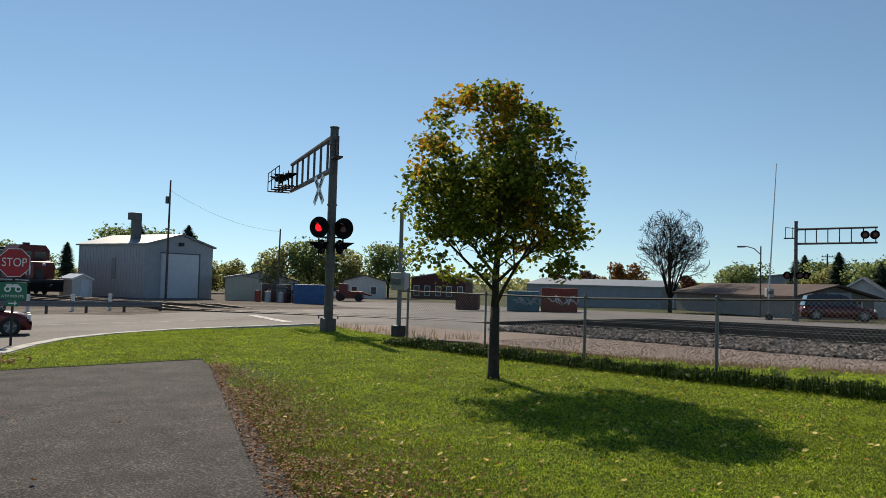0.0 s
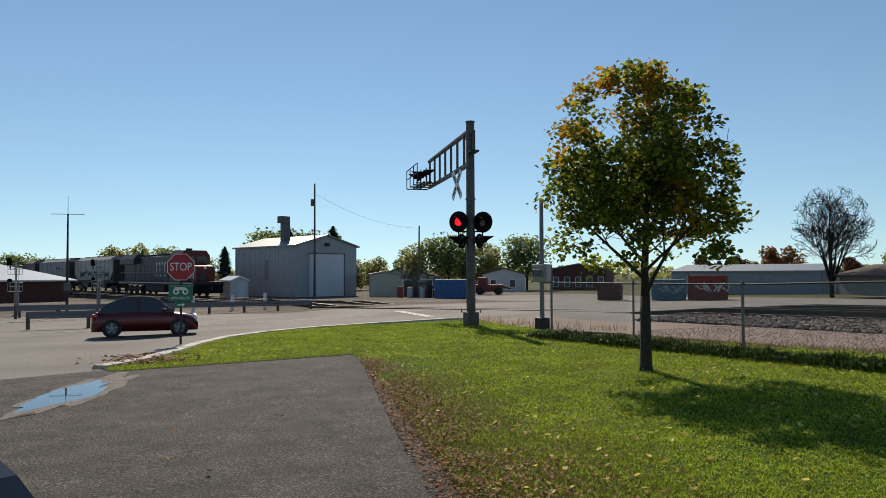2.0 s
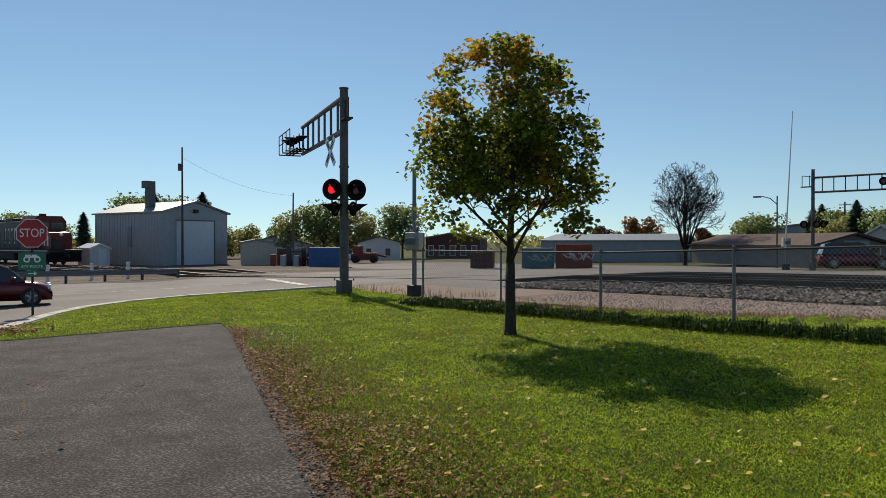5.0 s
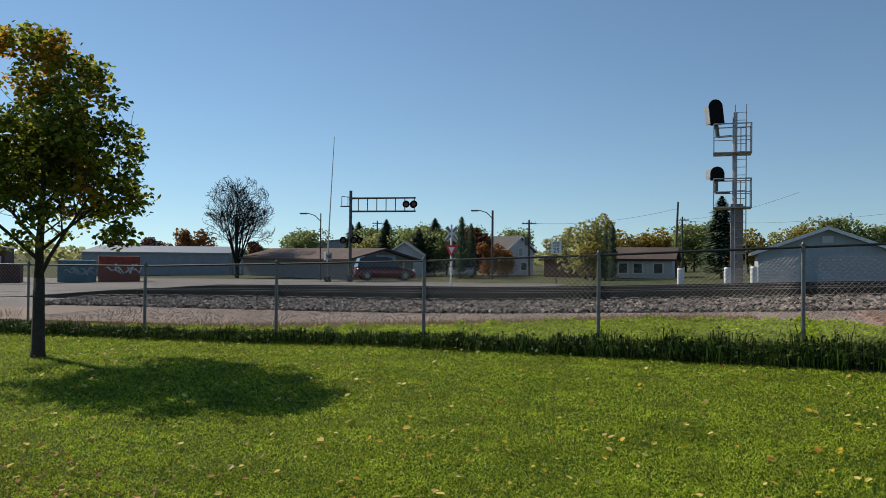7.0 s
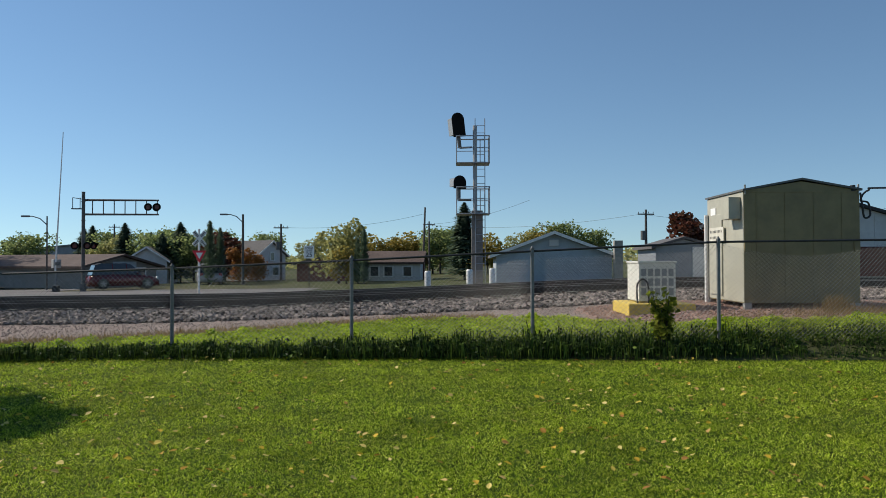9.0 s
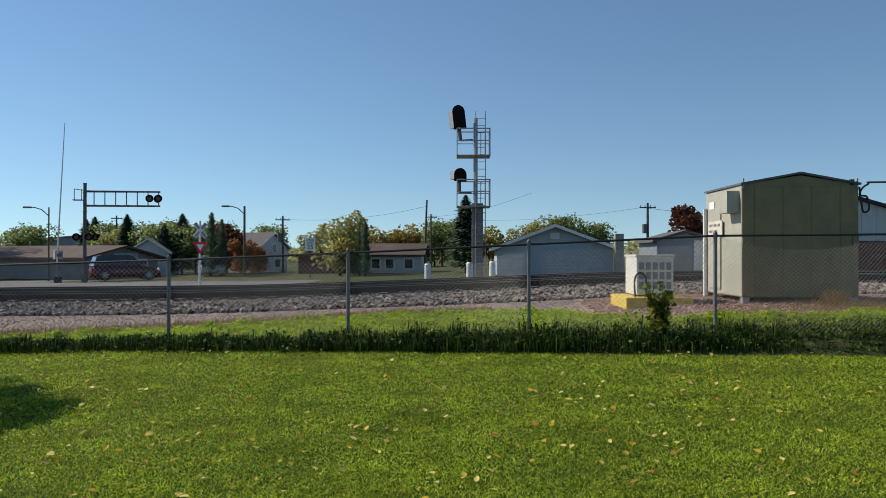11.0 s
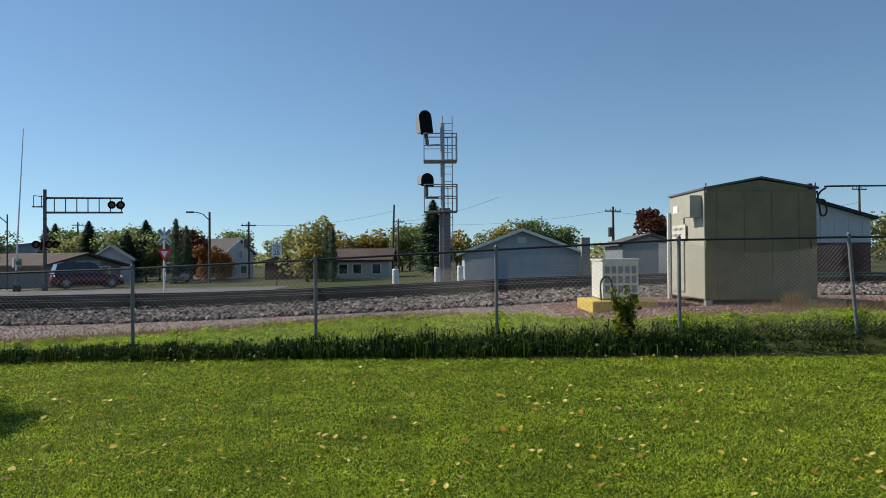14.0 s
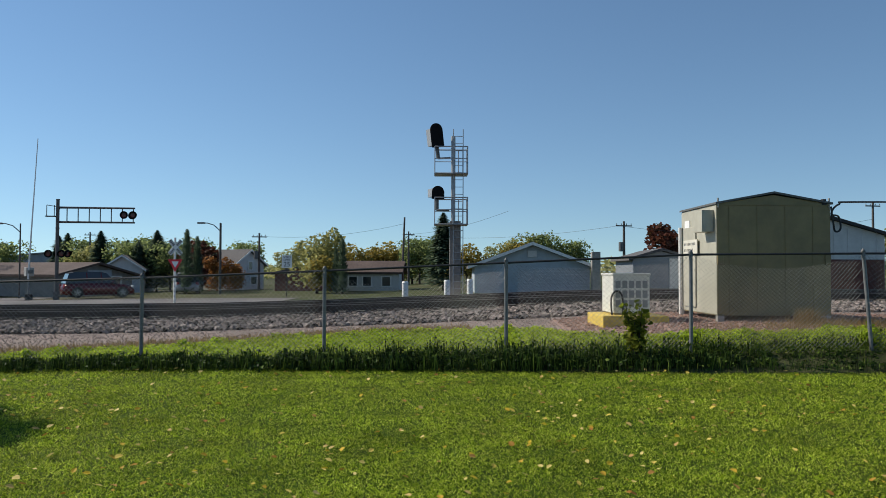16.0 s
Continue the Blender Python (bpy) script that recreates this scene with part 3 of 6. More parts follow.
def maple(x, y):
    rnd = random.Random(11)
    t = thing("maple_tree", pose(x, y, ground_z(x, y)), "young maple with green leaves turning orange at the top", "tree")
    limbs, tips = branches(rnd, None, 2.45, 0.85, 11, 1.3, 0.1, 2, 0.62, climb=0.55, thick=0.4, wobble=0.12)

    def within(p, k):
        return 1.3 < p.z < 5.4 and math.hypot(p.x, p.y) < crown_shape(p.z) * k
    limbs = [q for q in limbs if q[1][0] > 0.035 or within(q[0][-1], 1.0)]
    part("trunk", limb_mesh(limbs, 9), M["bark"], t, smooth=True)
    pts, turn, clumps = [], [], []
    off = Vector((-0.1, -0.11, 0))
    seeds = [p for p, level in tips if level > 0 and within(p - off * ss(1.9, 3.0, p.z), 0.97)]
    rnd.shuffle(seeds)
    tries = 0
    while len(clumps) < 400 and tries < 7000:
        tries += 1
        if seeds and len(clumps) < 190:
            c = seeds.pop() + Vector((rnd.gauss(0, 0.06), rnd.gauss(0, 0.06), rnd.gauss(0, 0.05)))
            if c.z < 2.4 and math.hypot(c.x, c.y) < 0.85:
                continue
        else:
            z = rnd.uniform(1.75, 5.3)
            a = rnd.uniform(0, 6.28)
            d = Vector((math.cos(a), math.sin(a), 0))
            lump = 1 + 0.27 * noise.noise(Vector((d.x * 1.7, d.y * 1.7, z * 1.3)))
            k = math.sqrt(rnd.uniform(0.12, 1.0))
            if z < 2.5 and (k < 0.72 or rnd.random() < 0.3):
                continue
            if z < 2.5 and d.x * 0.69 + d.y * 0.72 < 0 and rnd.random() < 0.55:
                continue
            c = d * crown_shape(z) * lump * k + Vector((0, 0, z)) + off * ss(1.9, 3.0, z)
            if noise.noise(Vector((c.x * 1.5 + 9, c.y * 1.5, c.z * 1.7))) < 0.0:
                continue
        if all((c - q).length > 0.14 for q in clumps):
            clumps.append(c)
    for c in clumps:
        side = c.x * 0.69 + c.y * 0.72
        warm = 0.03 + 0.62 * ss(3.5, 4.9, c.z) * (1 if side < 0.3 else 0.4) + 0.2 * (2.2 < c.z < 3.2 and 0.0 < side < 0.9)
        target = turn if rnd.random() < warm else pts
        spread = Vector((0.112, 0.112, 0.078))
        for _ in range(rnd.randint(30, 52)):
            target.append(c + Vector((rnd.gauss(0, 1) * spread.x, rnd.gauss(0, 1) * spread.y, rnd.gauss(0, 1) * spread.z)))
    for name, ps, m in (("foliage", pts, "maple"), ("turning_foliage", turn, "mapleturn")):
        v, f = leaf_cloud(ps, 0.086, rnd)
        raw(name, v, f, M[m], t)
    return t


maple(-10.3, 9.85)


# ---- near crossing signal with a cantilever over the road
def lamp_head(parent, c, facing, lit=False, r=0.3, depth=0.1):
    """A flashing light: round black background, visor and lens. facing: degrees, 0 looks along -Y."""
    m = pose(*c, 0, 0, facing)
    bm = bmesh.new()
    rod(bm, (0, 0, 0), (0, 0.03, 0), r, seg=24)
    bg = part("background", bm, M["black"], parent)
    bg.matrix_basis = m
    bm = bmesh.new()
    rod(bm, (0, 0.03, 0), (0, 0.16, 0), 0.17, 0.12, seg=14)
    part("housing", bm, M["black"], bg)
    bm = bmesh.new()
    seg = 14
    ring = []
    for i in range(seg + 1):
        a = math.pi * (-0.12 + 1.24 * i / seg)
        ring.append((bm.verts.new((0.165 * math.cos(a), 0, 0.165 * math.sin(a))), bm.verts.new((0.165 * math.cos(a), -0.42 * (0.35 + 0.65 * max(0, math.sin(a))), 0.165 * math.sin(a)))))
    for a, b in zip(ring, ring[1:]):
        bm.faces.new((a[0], a[1], b[1], b[0]))
    bmesh.ops.solidify(bm, geom=bm.faces[:], thickness=0.006)
    part("visor", bm, M["black"], bg)
    bm = bmesh.new()
    rod(bm, (0, -0.02, 0), (0, -0.004, 0), 0.13, 0.15, seg=20)
    part("lens", bm, M["redlit"] if lit else M["redlens"], bg, "glowing red lens" if lit else "unlit red lens")
    return bg


def crossbuck(parent, c, facing, L=1.22):
    m = pose(*c, 0, 0, facing)
    for k, s in enumerate((1, -1)):
        bm = bmesh.new()
        box(bm, None, (L, 0.02, 0.22), m=Matrix.Translation((0, -0.012 * k, 0)) @ Matrix.Rotation(s * radians(50), 4, "Y"))
        b = part("blade", bm, M["signwhite"], parent)
        b.matrix_basis = m
        for q in (-0.42, -0.33, -0.24, -0.15, 0.15, 0.24, 0.33, 0.42):
            mm = Matrix.Translation((0, -0.014 - 0.012 * k, 0)) @ Matrix.Rotation(s * radians(50), 4, "Y") @ Matrix.Translation((q, 0, 0))
            part("letter_bar", B(box, None, (0.05, 0.006, 0.13), m=mm), M["black"], b)


def cantilever(name, base, arm_yaw, arm_len, top, z_hi, z_lo, r, label, deck=True):
    """A mast with a truss arm. arm_yaw: degrees from +X."""
    t = thing(name, pose(*base), label, "crossing signal")
    h = top - base[2]
    bm = bmesh.new()
    rod(bm, (0, 0, 0.35), (0, 0, h), r, r * 0.92, seg=16)
    rod(bm, (0, 0, h), (0, 0, h + 0.04), r * 1.05, seg=16)
    part("mast", bm, M["mast"], t, smooth=False)
    bm = bmesh.new()
    box(bm, (0, 0, 0.2), (r * 2.6, r * 2.6, 0.55), bev=0.03)
    for a in (0, 1, 2, 3):
        rod(bm, (r * 1.5 * (-1) ** a, r * 1.5 * (-1) ** (a // 2), 0.45), (r * 1.5 * (-1) ** a, r * 1.5 * (-1) ** (a // 2), 0.55), 0.025)
    part("base", bm, M["mast"], t)
    c, s = math.cos(radians(arm_yaw)), math.sin(radians(arm_yaw))
    hi, lo = z_hi - base[2], z_lo - base[2]
    for z, nm in ((hi, "upper_chord"), (lo, "lower_chord")):
        part(nm, B(rod, (c * 0.05, s * 0.05, z), (c * arm_len, s * arm_len, z), r * 0.62, r * 0.5, 12), M["mast"], t)
    n = 7
    for i in range(n):
        q = arm_len * (0.12 + 0.86 * i / (n - 1))
        part("strut", B(rod, (c * q, s * q, lo), (c * q, s * q, hi), r * 0.3, seg=8), M["mast"], t)
    wk = bmesh.new()
    ox, oy = -s * 0.45, c * 0.45
    for q in (-0.16, 0.0, 0.16):
        box(wk, (c * arm_len * 0.92 + ox * (1 + q * 2), s * arm_len * 0.92 + oy * (1 + q * 2), lo + 0.02), (arm_len * 0.36, 0.08, 0.03), radians(arm_yaw))
    if deck:
        part("walkway", wk, M["dark"], t)
    hr = bmesh.new()
    for q in np.linspace(arm_len * 0.74, arm_len * 1.1, 4):
        rod(hr, (c * q + 2 * ox, s * q + 2 * oy, lo), (c * q + 2 * ox, s * q + 2 * oy, lo + 0.8), 0.022, seg=6)
    for z in (0.4, 0.8):
        rod(hr, (c * arm_len * 0.74 + 2 * ox, s * arm_len * 0.74 + 2 * oy, lo + z), (c * arm_len * 1.1 + 2 * ox, s * arm_len * 1.1 + 2 * oy, lo + z), 0.022, seg=6)
    if deck:
        part("handrail", hr, M["dark"], t)
    bk = bmesh.new()
    box(bk, (-c * 0.4, -s * 0.4, lo + 0.35), (0.6, 0.3, 0.06), radians(arm_yaw))
    for q in (0.2, 0.65):
        rod(bk, (-c * q, -s * q, lo + 0.35), (-c * q, -s * q, lo + 1.05), 0.022, seg=6)
    rod(bk, (0, 0, lo + 0.95), (-c * 0.65, -s * 0.65, lo + 1.05), 0.022, seg=6)
    part("rear_bracket", bk, M["dark"], t)
    for z in (0.8, 2.6, 4.4, h - 0.6):
        part("band", B(rod, (0, 0, z), (0, 0, z + 0.06), r * 1.12, seg=16), M["galvdark"], t)
    return t, c, s, lo


MX, MY = -23.4, 14.3
MZ = ground_z(MX, MY)
sig, c_, s_, lo_ = cantilever("cantilever_signal", (MX, MY, MZ), 180 - 17.5, 7.7, 7.0, 6.72, 5.55, 0.16, "grey cantilever mast with flashing lights and a crossbuck beside the road")
face = 58.0
fx, fy = math.cos(radians(face)), math.sin(radians(face))
lamp_head(sig, (-fx * 0.42 + fy * 0.24, -fy * 0.42 - fx * 0.24, 3.48 - MZ), face - 27, True, 0.37)
lamp_head(sig, (fx * 0.42 + fy * 0.24, fy * 0.42 - fx * 0.24, 3.46 - MZ), face - 27, False, 0.37)
for k, f in ((-1, -32), (1, 148)):
    lamp_head(sig, (fx * 0.42 * k + fy * 0.15, fy * 0.42 * k - fx * 0.15, 2.82 - MZ), f, False)
    lamp_head(sig, (fx * 0.3 * k - fy * 0.1, fy * 0.3 * k + fx * 0.1, 2.82 - MZ), f + 150, False, 0.26)
bm = bmesh.new()
rod(bm, (-fx * 0.5, -fy * 0.5, 3.15 - MZ), (fx * 0.5, fy * 0.5, 3.15 - MZ), 0.03)
rod(bm, (-fx * 0.42, -fy * 0.42, 2.85 - MZ), (-fx * 0.42, -fy * 0.42, 3.45 - MZ), 0.025)
rod(bm, (fx * 0.42, fy * 0.42, 2.85 - MZ), (fx * 0.42, fy * 0.42, 3.45 - MZ), 0.025)
part("lamp_bracket", bm, M["dark"], sig)
crossbuck(sig, (-0.42, -0.3, 4.82 - MZ), -8)
for d, f, dy in ((8.3, -30, -0.5), (7.4, -26, -0.5), (6.7, 150, -0.35)):
    lamp_head(sig, (c_ * d, s_ * d + dy, lo_ + 0.5), f, False, 0.26)
    part("lamp_pipe", B(rod, (c_ * d, s_ * d + dy, lo_), (c_ * d, s_ * d + dy, lo_ + 0.5), 0.03), M["dark"], sig)
for q in (5.8, 6.6, 7.4, 8.3):
    part("platform_bearer", B(rod, (c_ * q, s_ * q + 0.05, lo_ - 0.02), (c_ * q + s_ * -0.9, s_ * q - 0.9, lo_ - 0.02), 0.03, seg=6), M["dark"], sig)


# ---- gate mechanism and its post
def gate_stand(x, y, z_top, arm=None):
    z = ground_z(x, y)
    t = thing("crossing_gate", pose(x, y, z), "grey crossing gate mechanism on a steel post", "crossing gate", "crossing gates")
    part("post", B(rod, (0, 0, 0), (0, 0, z_top - z), 0.075, 0.06, 14), M["galv"], t)
    bm = bmesh.new()
    box(bm, (0, 0, 0.15), (0.34, 0.34, 0.46), bev=0.03)
    part("base", bm, M["dark"], t)
    bm = bmesh.new()
    box(bm, (0, 0, 1.75), (0.62, 0.45, 0.55), radians(-50), 0.03)
    m = part("mechanism", bm, M["alu"], t)
    bm = bmesh.new()
    box(bm, (-0.32, 0.42, 1.72), (0.12, 0.35, 0.6), radians(-50), 0.02)
    part("counterweight", bm, M["galvdark"], m)
    part("arm_stub", B(box, (0.3, -0.4, 1.75), (0.12, 0.3, 0.2), radians(-50), 0.02), M["galvdark"], m)
    return t


g1 = gate_stand(-19.6, 14.55, 3.95)
bm = bmesh.new()
box(bm, None, (0.36, 0.3, 0.025), m=Matrix.Translation((-0.08, -0.1, 3.95 - ground_z(-19.6, 14.55))) @ Matrix.Rotation(radians(53), 4, "Z") @ Matrix.Rotation(radians(-20), 4, "Y") @ Matrix.Rotation(radians(6), 4, "X"))
part("solar_panel", bm, M["galv"], g1)


# ---- stop sign with the route signs
def stop_sign(x, y):
    z = ground_z(x, y)
    t = thing("stop_sign", pose(x, y, z, 0, 0, 66), "red octagonal stop sign above green route plates on a post", "road sign")
    bm = bmesh.new()
    box(bm, (0, 0.03, 1.25), (0.06, 0.03, 2.7))
    part("post", bm, M["dark"], t)
    oct_ = [(0.415 * math.cos(math.pi / 8 + k * math.pi / 4), 2.21 + 0.415 * math.sin(math.pi / 8 + k * math.pi / 4)) for k in range(8)]
    bm = bmesh.new()
    prism(bm, oct_, -0.006, 0.0)
    part("border", bm, M["signwhite"], t)
    bm = bmesh.new()
    prism(bm, [(u * 0.95, 2.21 + (w - 2.21) * 0.95) for u, w in oct_], -0.010, -0.005)
    plate = part("plate", bm, M["stopred"], t)
    letters("STOP", 0.33, M["signwhite"], pose(0, -0.013, 2.21, 90, 0, 0) @ Matrix.Diagonal((0.78, 1, 1, 1)), plate, label="white word STOP")
    bm = bmesh.new()
    box(bm, (0, -0.006, 1.45), (0.68, 0.012, 0.46), bev=0.004)
    p = part("route_plate", bm, M["signgreen"], t, "green plate with a white quad bike symbol")
    bm = bmesh.new()
    for wx in (-0.13, 0.13):
        for k in range(18):
            a, b = k * math.tau / 18, (k + 1) * math.tau / 18
            f = [bm.verts.new((wx + r * math.cos(q), -0.014, 1.5 + r * math.sin(q))) for r, q in ((0.045, a), (0.085, a), (0.085, b), (0.045, b))]
            bm.faces.new(f)
    box(bm, (0, -0.014, 1.57), (0.34, 0.004, 0.05))
    box(bm, (0.06, -0.014, 1.61), (0.14, 0.004, 0.04))
    box(bm, (-0.1, -0.014, 1.615), (0.14, 0.004, 0.03))
    part("symbol", bm, M["signwhite"], p)
    letters("ATV ROUTE", 0.1, M["signwhite"], pose(0, -0.014, 1.31, 90, 0, 0), p)
    bm = bmesh.new()
    box(bm, (0, -0.006, 1.12), (0.3, 0.012, 0.17), bev=0.004)
    p = part("arrow_plate", bm, M["signgreen"], t, "small green plate with a white arrow")
    bm = bmesh.new()
    box(bm, (-0.02, -0.014, 1.12), (0.16, 0.004, 0.03))
    prism(bm, [(0.05, 1.06), (0.12, 1.12), (0.05, 1.18)], -0.016, -0.012)
    part("arrow", bm, M["signwhite"], p)


stop_sign(-23.44, 4.52)


# ---- signal equipment house and its cabinet
def bungalow():
    x0, x1, y0, y1, z0, z1, za = 5.88, 8.18, 15.4, 17.6, 0.86, 3.12, 3.33
    t = thing("equipment_house", pose((x0 + x1) / 2, y0, 0), "tan metal railway equipment house on short legs behind the fence", "equipment house")
    w, d = x1 - x0, y1 - y0
    bm = bmesh.new()
    prism(bm, [(-w / 2, z0), (w / 2, z0), (w / 2, z1), (0, za - 0.03), (-w / 2, z1)], 0, d)
    part("body", bm, M["tan"], t)
    # Lighter sheet over the side wall: sunlight put into its colour.
    part("side_panel", B(box, (-w / 2 - 0.006, d / 2, (z0 + z1) / 2), (0.012, d - 0.02, z1 - z0 - 0.04)), M["tanlight"], t)
    bm = bmesh.new()
    for s in (-1, 1):
        prism(bm, [(0, za), (s * (w / 2 + 0.04), z1 - 0.01), (s * (w / 2 + 0.04), z1 + 0.03), (0, za + 0.04)], -0.05, d + 0.05)
    part("roof", bm, M["galvdark"], t)
    for k in (-0.9, -0.33, 0.24, 0.8):
        part("seam", B(box, (k, -0.006, (z0 + z1) / 2 - 0.02), (0.02, 0.014, z1 - z0 - 0.08)), M["tan"], t)
    part("seam", B(box, (0, -0.006, z1 - 0.02), (w - 0.02, 0.016, 0.03)), M["tan"], t)
    for sx in (-1, 1):
        for y in (0.06, d - 0.06):
            part("leg", B(box, (sx * (w / 2 - 0.07), y, z0 - 0.1), (0.14, 0.12, 0.28), 0, 0.01), M["alu"], t)
        part("lifting_eye", B(box, (sx * (w / 2 - 0.02), 0.0, z1 + 0.02), (0.03, 0.04, 0.2), 0, 0.008), M["alu"], t)
        part("latch", B(box, (sx * (w / 2 - 0.06), -0.015, 2.0), (0.12, 0.03, 0.22), 0, 0.01), M["tan"], t)
    bm = bmesh.new()
    prism(bm, [(d * 0.06, 2.56), (d * 0.06, 3.0), (d * 0.2, 3.0), (d * 0.3, 2.56)], -w / 2 - 0.02, -w / 2 - 0.26, "X")
    part("hood", bm, M["tanlight"], t, "tan sheet metal hood")
    part("door", B(box, (-w / 2 - 0.02, d * 0.72, 1.85), (0.05, 0.8, 1.75), 0, 0.01), M["tanlight"], t)
    part("conduit", B(rod, (-w / 2 - 0.06, d * 0.97, z0 - 0.3), (-w / 2 - 0.06, d * 0.97, 2.75), 0.045), M["white"], t)
    part("notice", B(box, (-w / 2 - 0.02, d * 0.8, 2.66), (0.02, 0.32, 0.44)), M["signwhite"], t, "blank white notice")
    p = part("name_board", B(box, (-w / 2 - 0.056, d * 0.66, 2.28), (0.02, 0.9, 0.32)), M["tanboard"], t, "white board with two lines of dark lettering")
    for zz, n in ((2.35, 9), (2.22, 7)):
        for k in range(n):
            part("letter_bar", B(box, (-w / 2 - 0.069, d * 0.66 + 0.36 - k * 0.085, zz), (0.006, 0.03, 0.055)), M["galvdark"], p)
    bm = bmesh.new()
    rod(bm, (w / 2 - 0.12, 0.02, z1 - 0.02), (w / 2 - 0.12, 0.02, z1 + 0.1), 0.06, 0.05)
    path_tube(bm, smooth_line([(w / 2 + 0.02, 0.0, z1 - 0.05), (w / 2 + 0.05, -0.02, z1 - 0.35), (w / 2 + 0.1, 0, z1 - 0.55), (w / 2 + 0.22, 0.02, z1 - 0.5), (w / 2 + 0.2, 0.05, z1 - 0.25), (w / 2 + 0.05, 0.05, z1 - 0.2), (w / 2 + 0.3, 0.2, z1 + 0.02), (w / 2 + 1.2, 0.8, z1 + 0.12), (w / 2 + 9, 6, z1 + 0.6)]), [0.02] * 49)
    part("service_cable", bm, M["dark"], t)


bungalow()


def cabinet():
    x, y, z = 4.25, 16.35, ground_z(4.25, 16.3) + 0.2
    pl = thing("yellow_plinth", pose(x, y, z - 0.2), "worn yellow concrete plinth on red gravel", "plinth")
    part("slab", B(box, (0, -0.1, 0.06), (1.35, 1.6, 0.26), 0, 0.03), M["yellow"], pl)
    t = thing("utility_cabinet", pose(x, y, z), "ivory metal power cabinet on a yellow plinth", "cabinet")
    part("body", B(box, (0, 0, 0.42), (0.76, 1.05, 0.8), 0, 0.02), M["ivory"], t)
    part("lid", B(box, (0, 0, 0.83), (0.8, 1.09, 0.05), 0, 0.015), M["ivory"], t)
    for i in range(5):
        bm = bmesh.new()
        for j in range(3):
            box(bm, (-0.28 + i * 0.14, -0.53, 0.22 + j * 0.2), (0.1, 0.012, 0.15))
        part("louvre", bm, M["metalroof"], t)
    bm = bmesh.new()
    path_tube(bm, smooth_line([(-0.42, -0.6, -0.05), (-0.44, -0.6, 0.3), (-0.38, -0.61, 0.46), (-0.28, -0.62, 0.47), (-0.21, -0.62, 0.34), (-0.2, -0.6, 0.0), (-0.2, -0.6, -0.15)]), [0.02] * 37)
    part("conduit", bm, M["dark"], t)


cabinet()


# ---- railway block signal
def block_signal(x, y):
    z = 0.62
    t = thing("block_signal", pose(x, y, z), "railway block signal mast with two black heads and ladder cages", "railway signal")
    part("column", B(box, (0, 0, 1.6), (0.46, 0.4, 3.2), 0, 0.02), M["column"], t)
    part("foundation", B(box, (0, 0, 0), (0.8, 0.8, 0.3), 0, 0.03), M["concrete"], t)
    part("pipe", B(rod, (-0.08, 0, 3.2), (-0.08, 0, 6.75), 0.09, seg=12), M["brightsteel"], t)
    bm = bmesh.new()
    for s in (-0.2, 0.2):
        rod(bm, (0.12 + s, -0.28, 0.2), (0.12 + s, -0.28, 7.0), 0.02, seg=6)
    part("ladder", bm, M["brightsteel"], t)
    for k in range(22):
        part("rung", B(rod, (-0.08, -0.28, 0.4 + k * 0.3), (0.32, -0.28, 0.4 + k * 0.3), 0.012, seg=6), M["brightsteel"], t)
    for zc in (5.15, 3.05):
        bm = bmesh.new()
        box(bm, (-0.17, 0, zc), (1.35, 0.95, 0.05))
        cage = part("cage", bm, M["brightsteel"], t)
        for zz in (zc, zc + 0.6, zc + 1.1):
            for a, b in (((-0.85, -0.5), (0.5, -0.5)), ((-0.85, 0.45), (0.5, 0.45)), ((-0.85, -0.5), (-0.85, 0.45)), ((0.5, -0.5), (0.5, 0.45))):
                part("rail", B(rod, (*a, zz), (*b, zz), 0.025 if zz != zc + 0.6 else 0.016, seg=6), M["brightsteel"], cage)
        for q in ((-0.85, -0.5), (0.5, -0.5), (-0.85, 0.45), (0.5, 0.45), (-0.1, -0.5), (0.15, 0.45), (0.3, -0.5)):
            part("upright", B(rod, (*q, zc), (*q, zc + 1.1), 0.023, seg=6), M["brightsteel"], cage)
    for zc, hh in ((6.25, 1.0), (4.1, 0.55)):
        yaw = 24
        m = pose(-0.72, -0.25, zc, 0, -7 if hh > 0.8 else 0, yaw)
        w = 0.28
        out = [(-w, 0), (-w, hh - w)] + [(-w * math.cos(a), hh - w + w * math.sin(a)) for a in np.linspace(0.2, math.pi - 0.2, 10)] + [(w, hh - w), (w, 0)]
        bm = bmesh.new()
        prism(bm, out, -0.03, 0.0)
        h = part("signal_head", bm, M["black"], t)
        h.matrix_basis = m
        bm = bmesh.new()
        ww = w * 0.85
        prism(bm, [(-ww, 0.1), (-ww, hh * 0.8), (ww, hh * 0.8), (ww, 0.1)], 0.0, 0.5)
        part("housing", bm, M["brightsteel"], h)
        bm = bmesh.new()
        rod(bm, (0, 0.1, -0.45), (0, 0.1, 0.1), 0.08, seg=10)
        rod(bm, (0, 0.1, -0.45), (0.6, 0.2, -0.45), 0.04, seg=8)
        part("bracket", bm, M["galvdark"], h)
    return t


tower = block_signal(1.02, 31.9)
for x, y in ((-0.97, 29.95), (0.68, 30.9), (1.6, 30.9)):
    b = thing("bollard", pose(x, y, ground_z(x, y)), "white painted round concrete bollard beside the track", "bollard", "bollards at the signal")
    bm = bmesh.new()
    rod(bm, (0, 0, -0.1), (0, 0, 0.78), 0.125, seg=16)
    part("post", bm, M["white"], b)
    bm = bmesh.new()
    rod(bm, (0, 0, 0.78), (0, 0, 0.84), 0.135, 0.1, seg=16)
    part("cap", bm, M["white"], b)

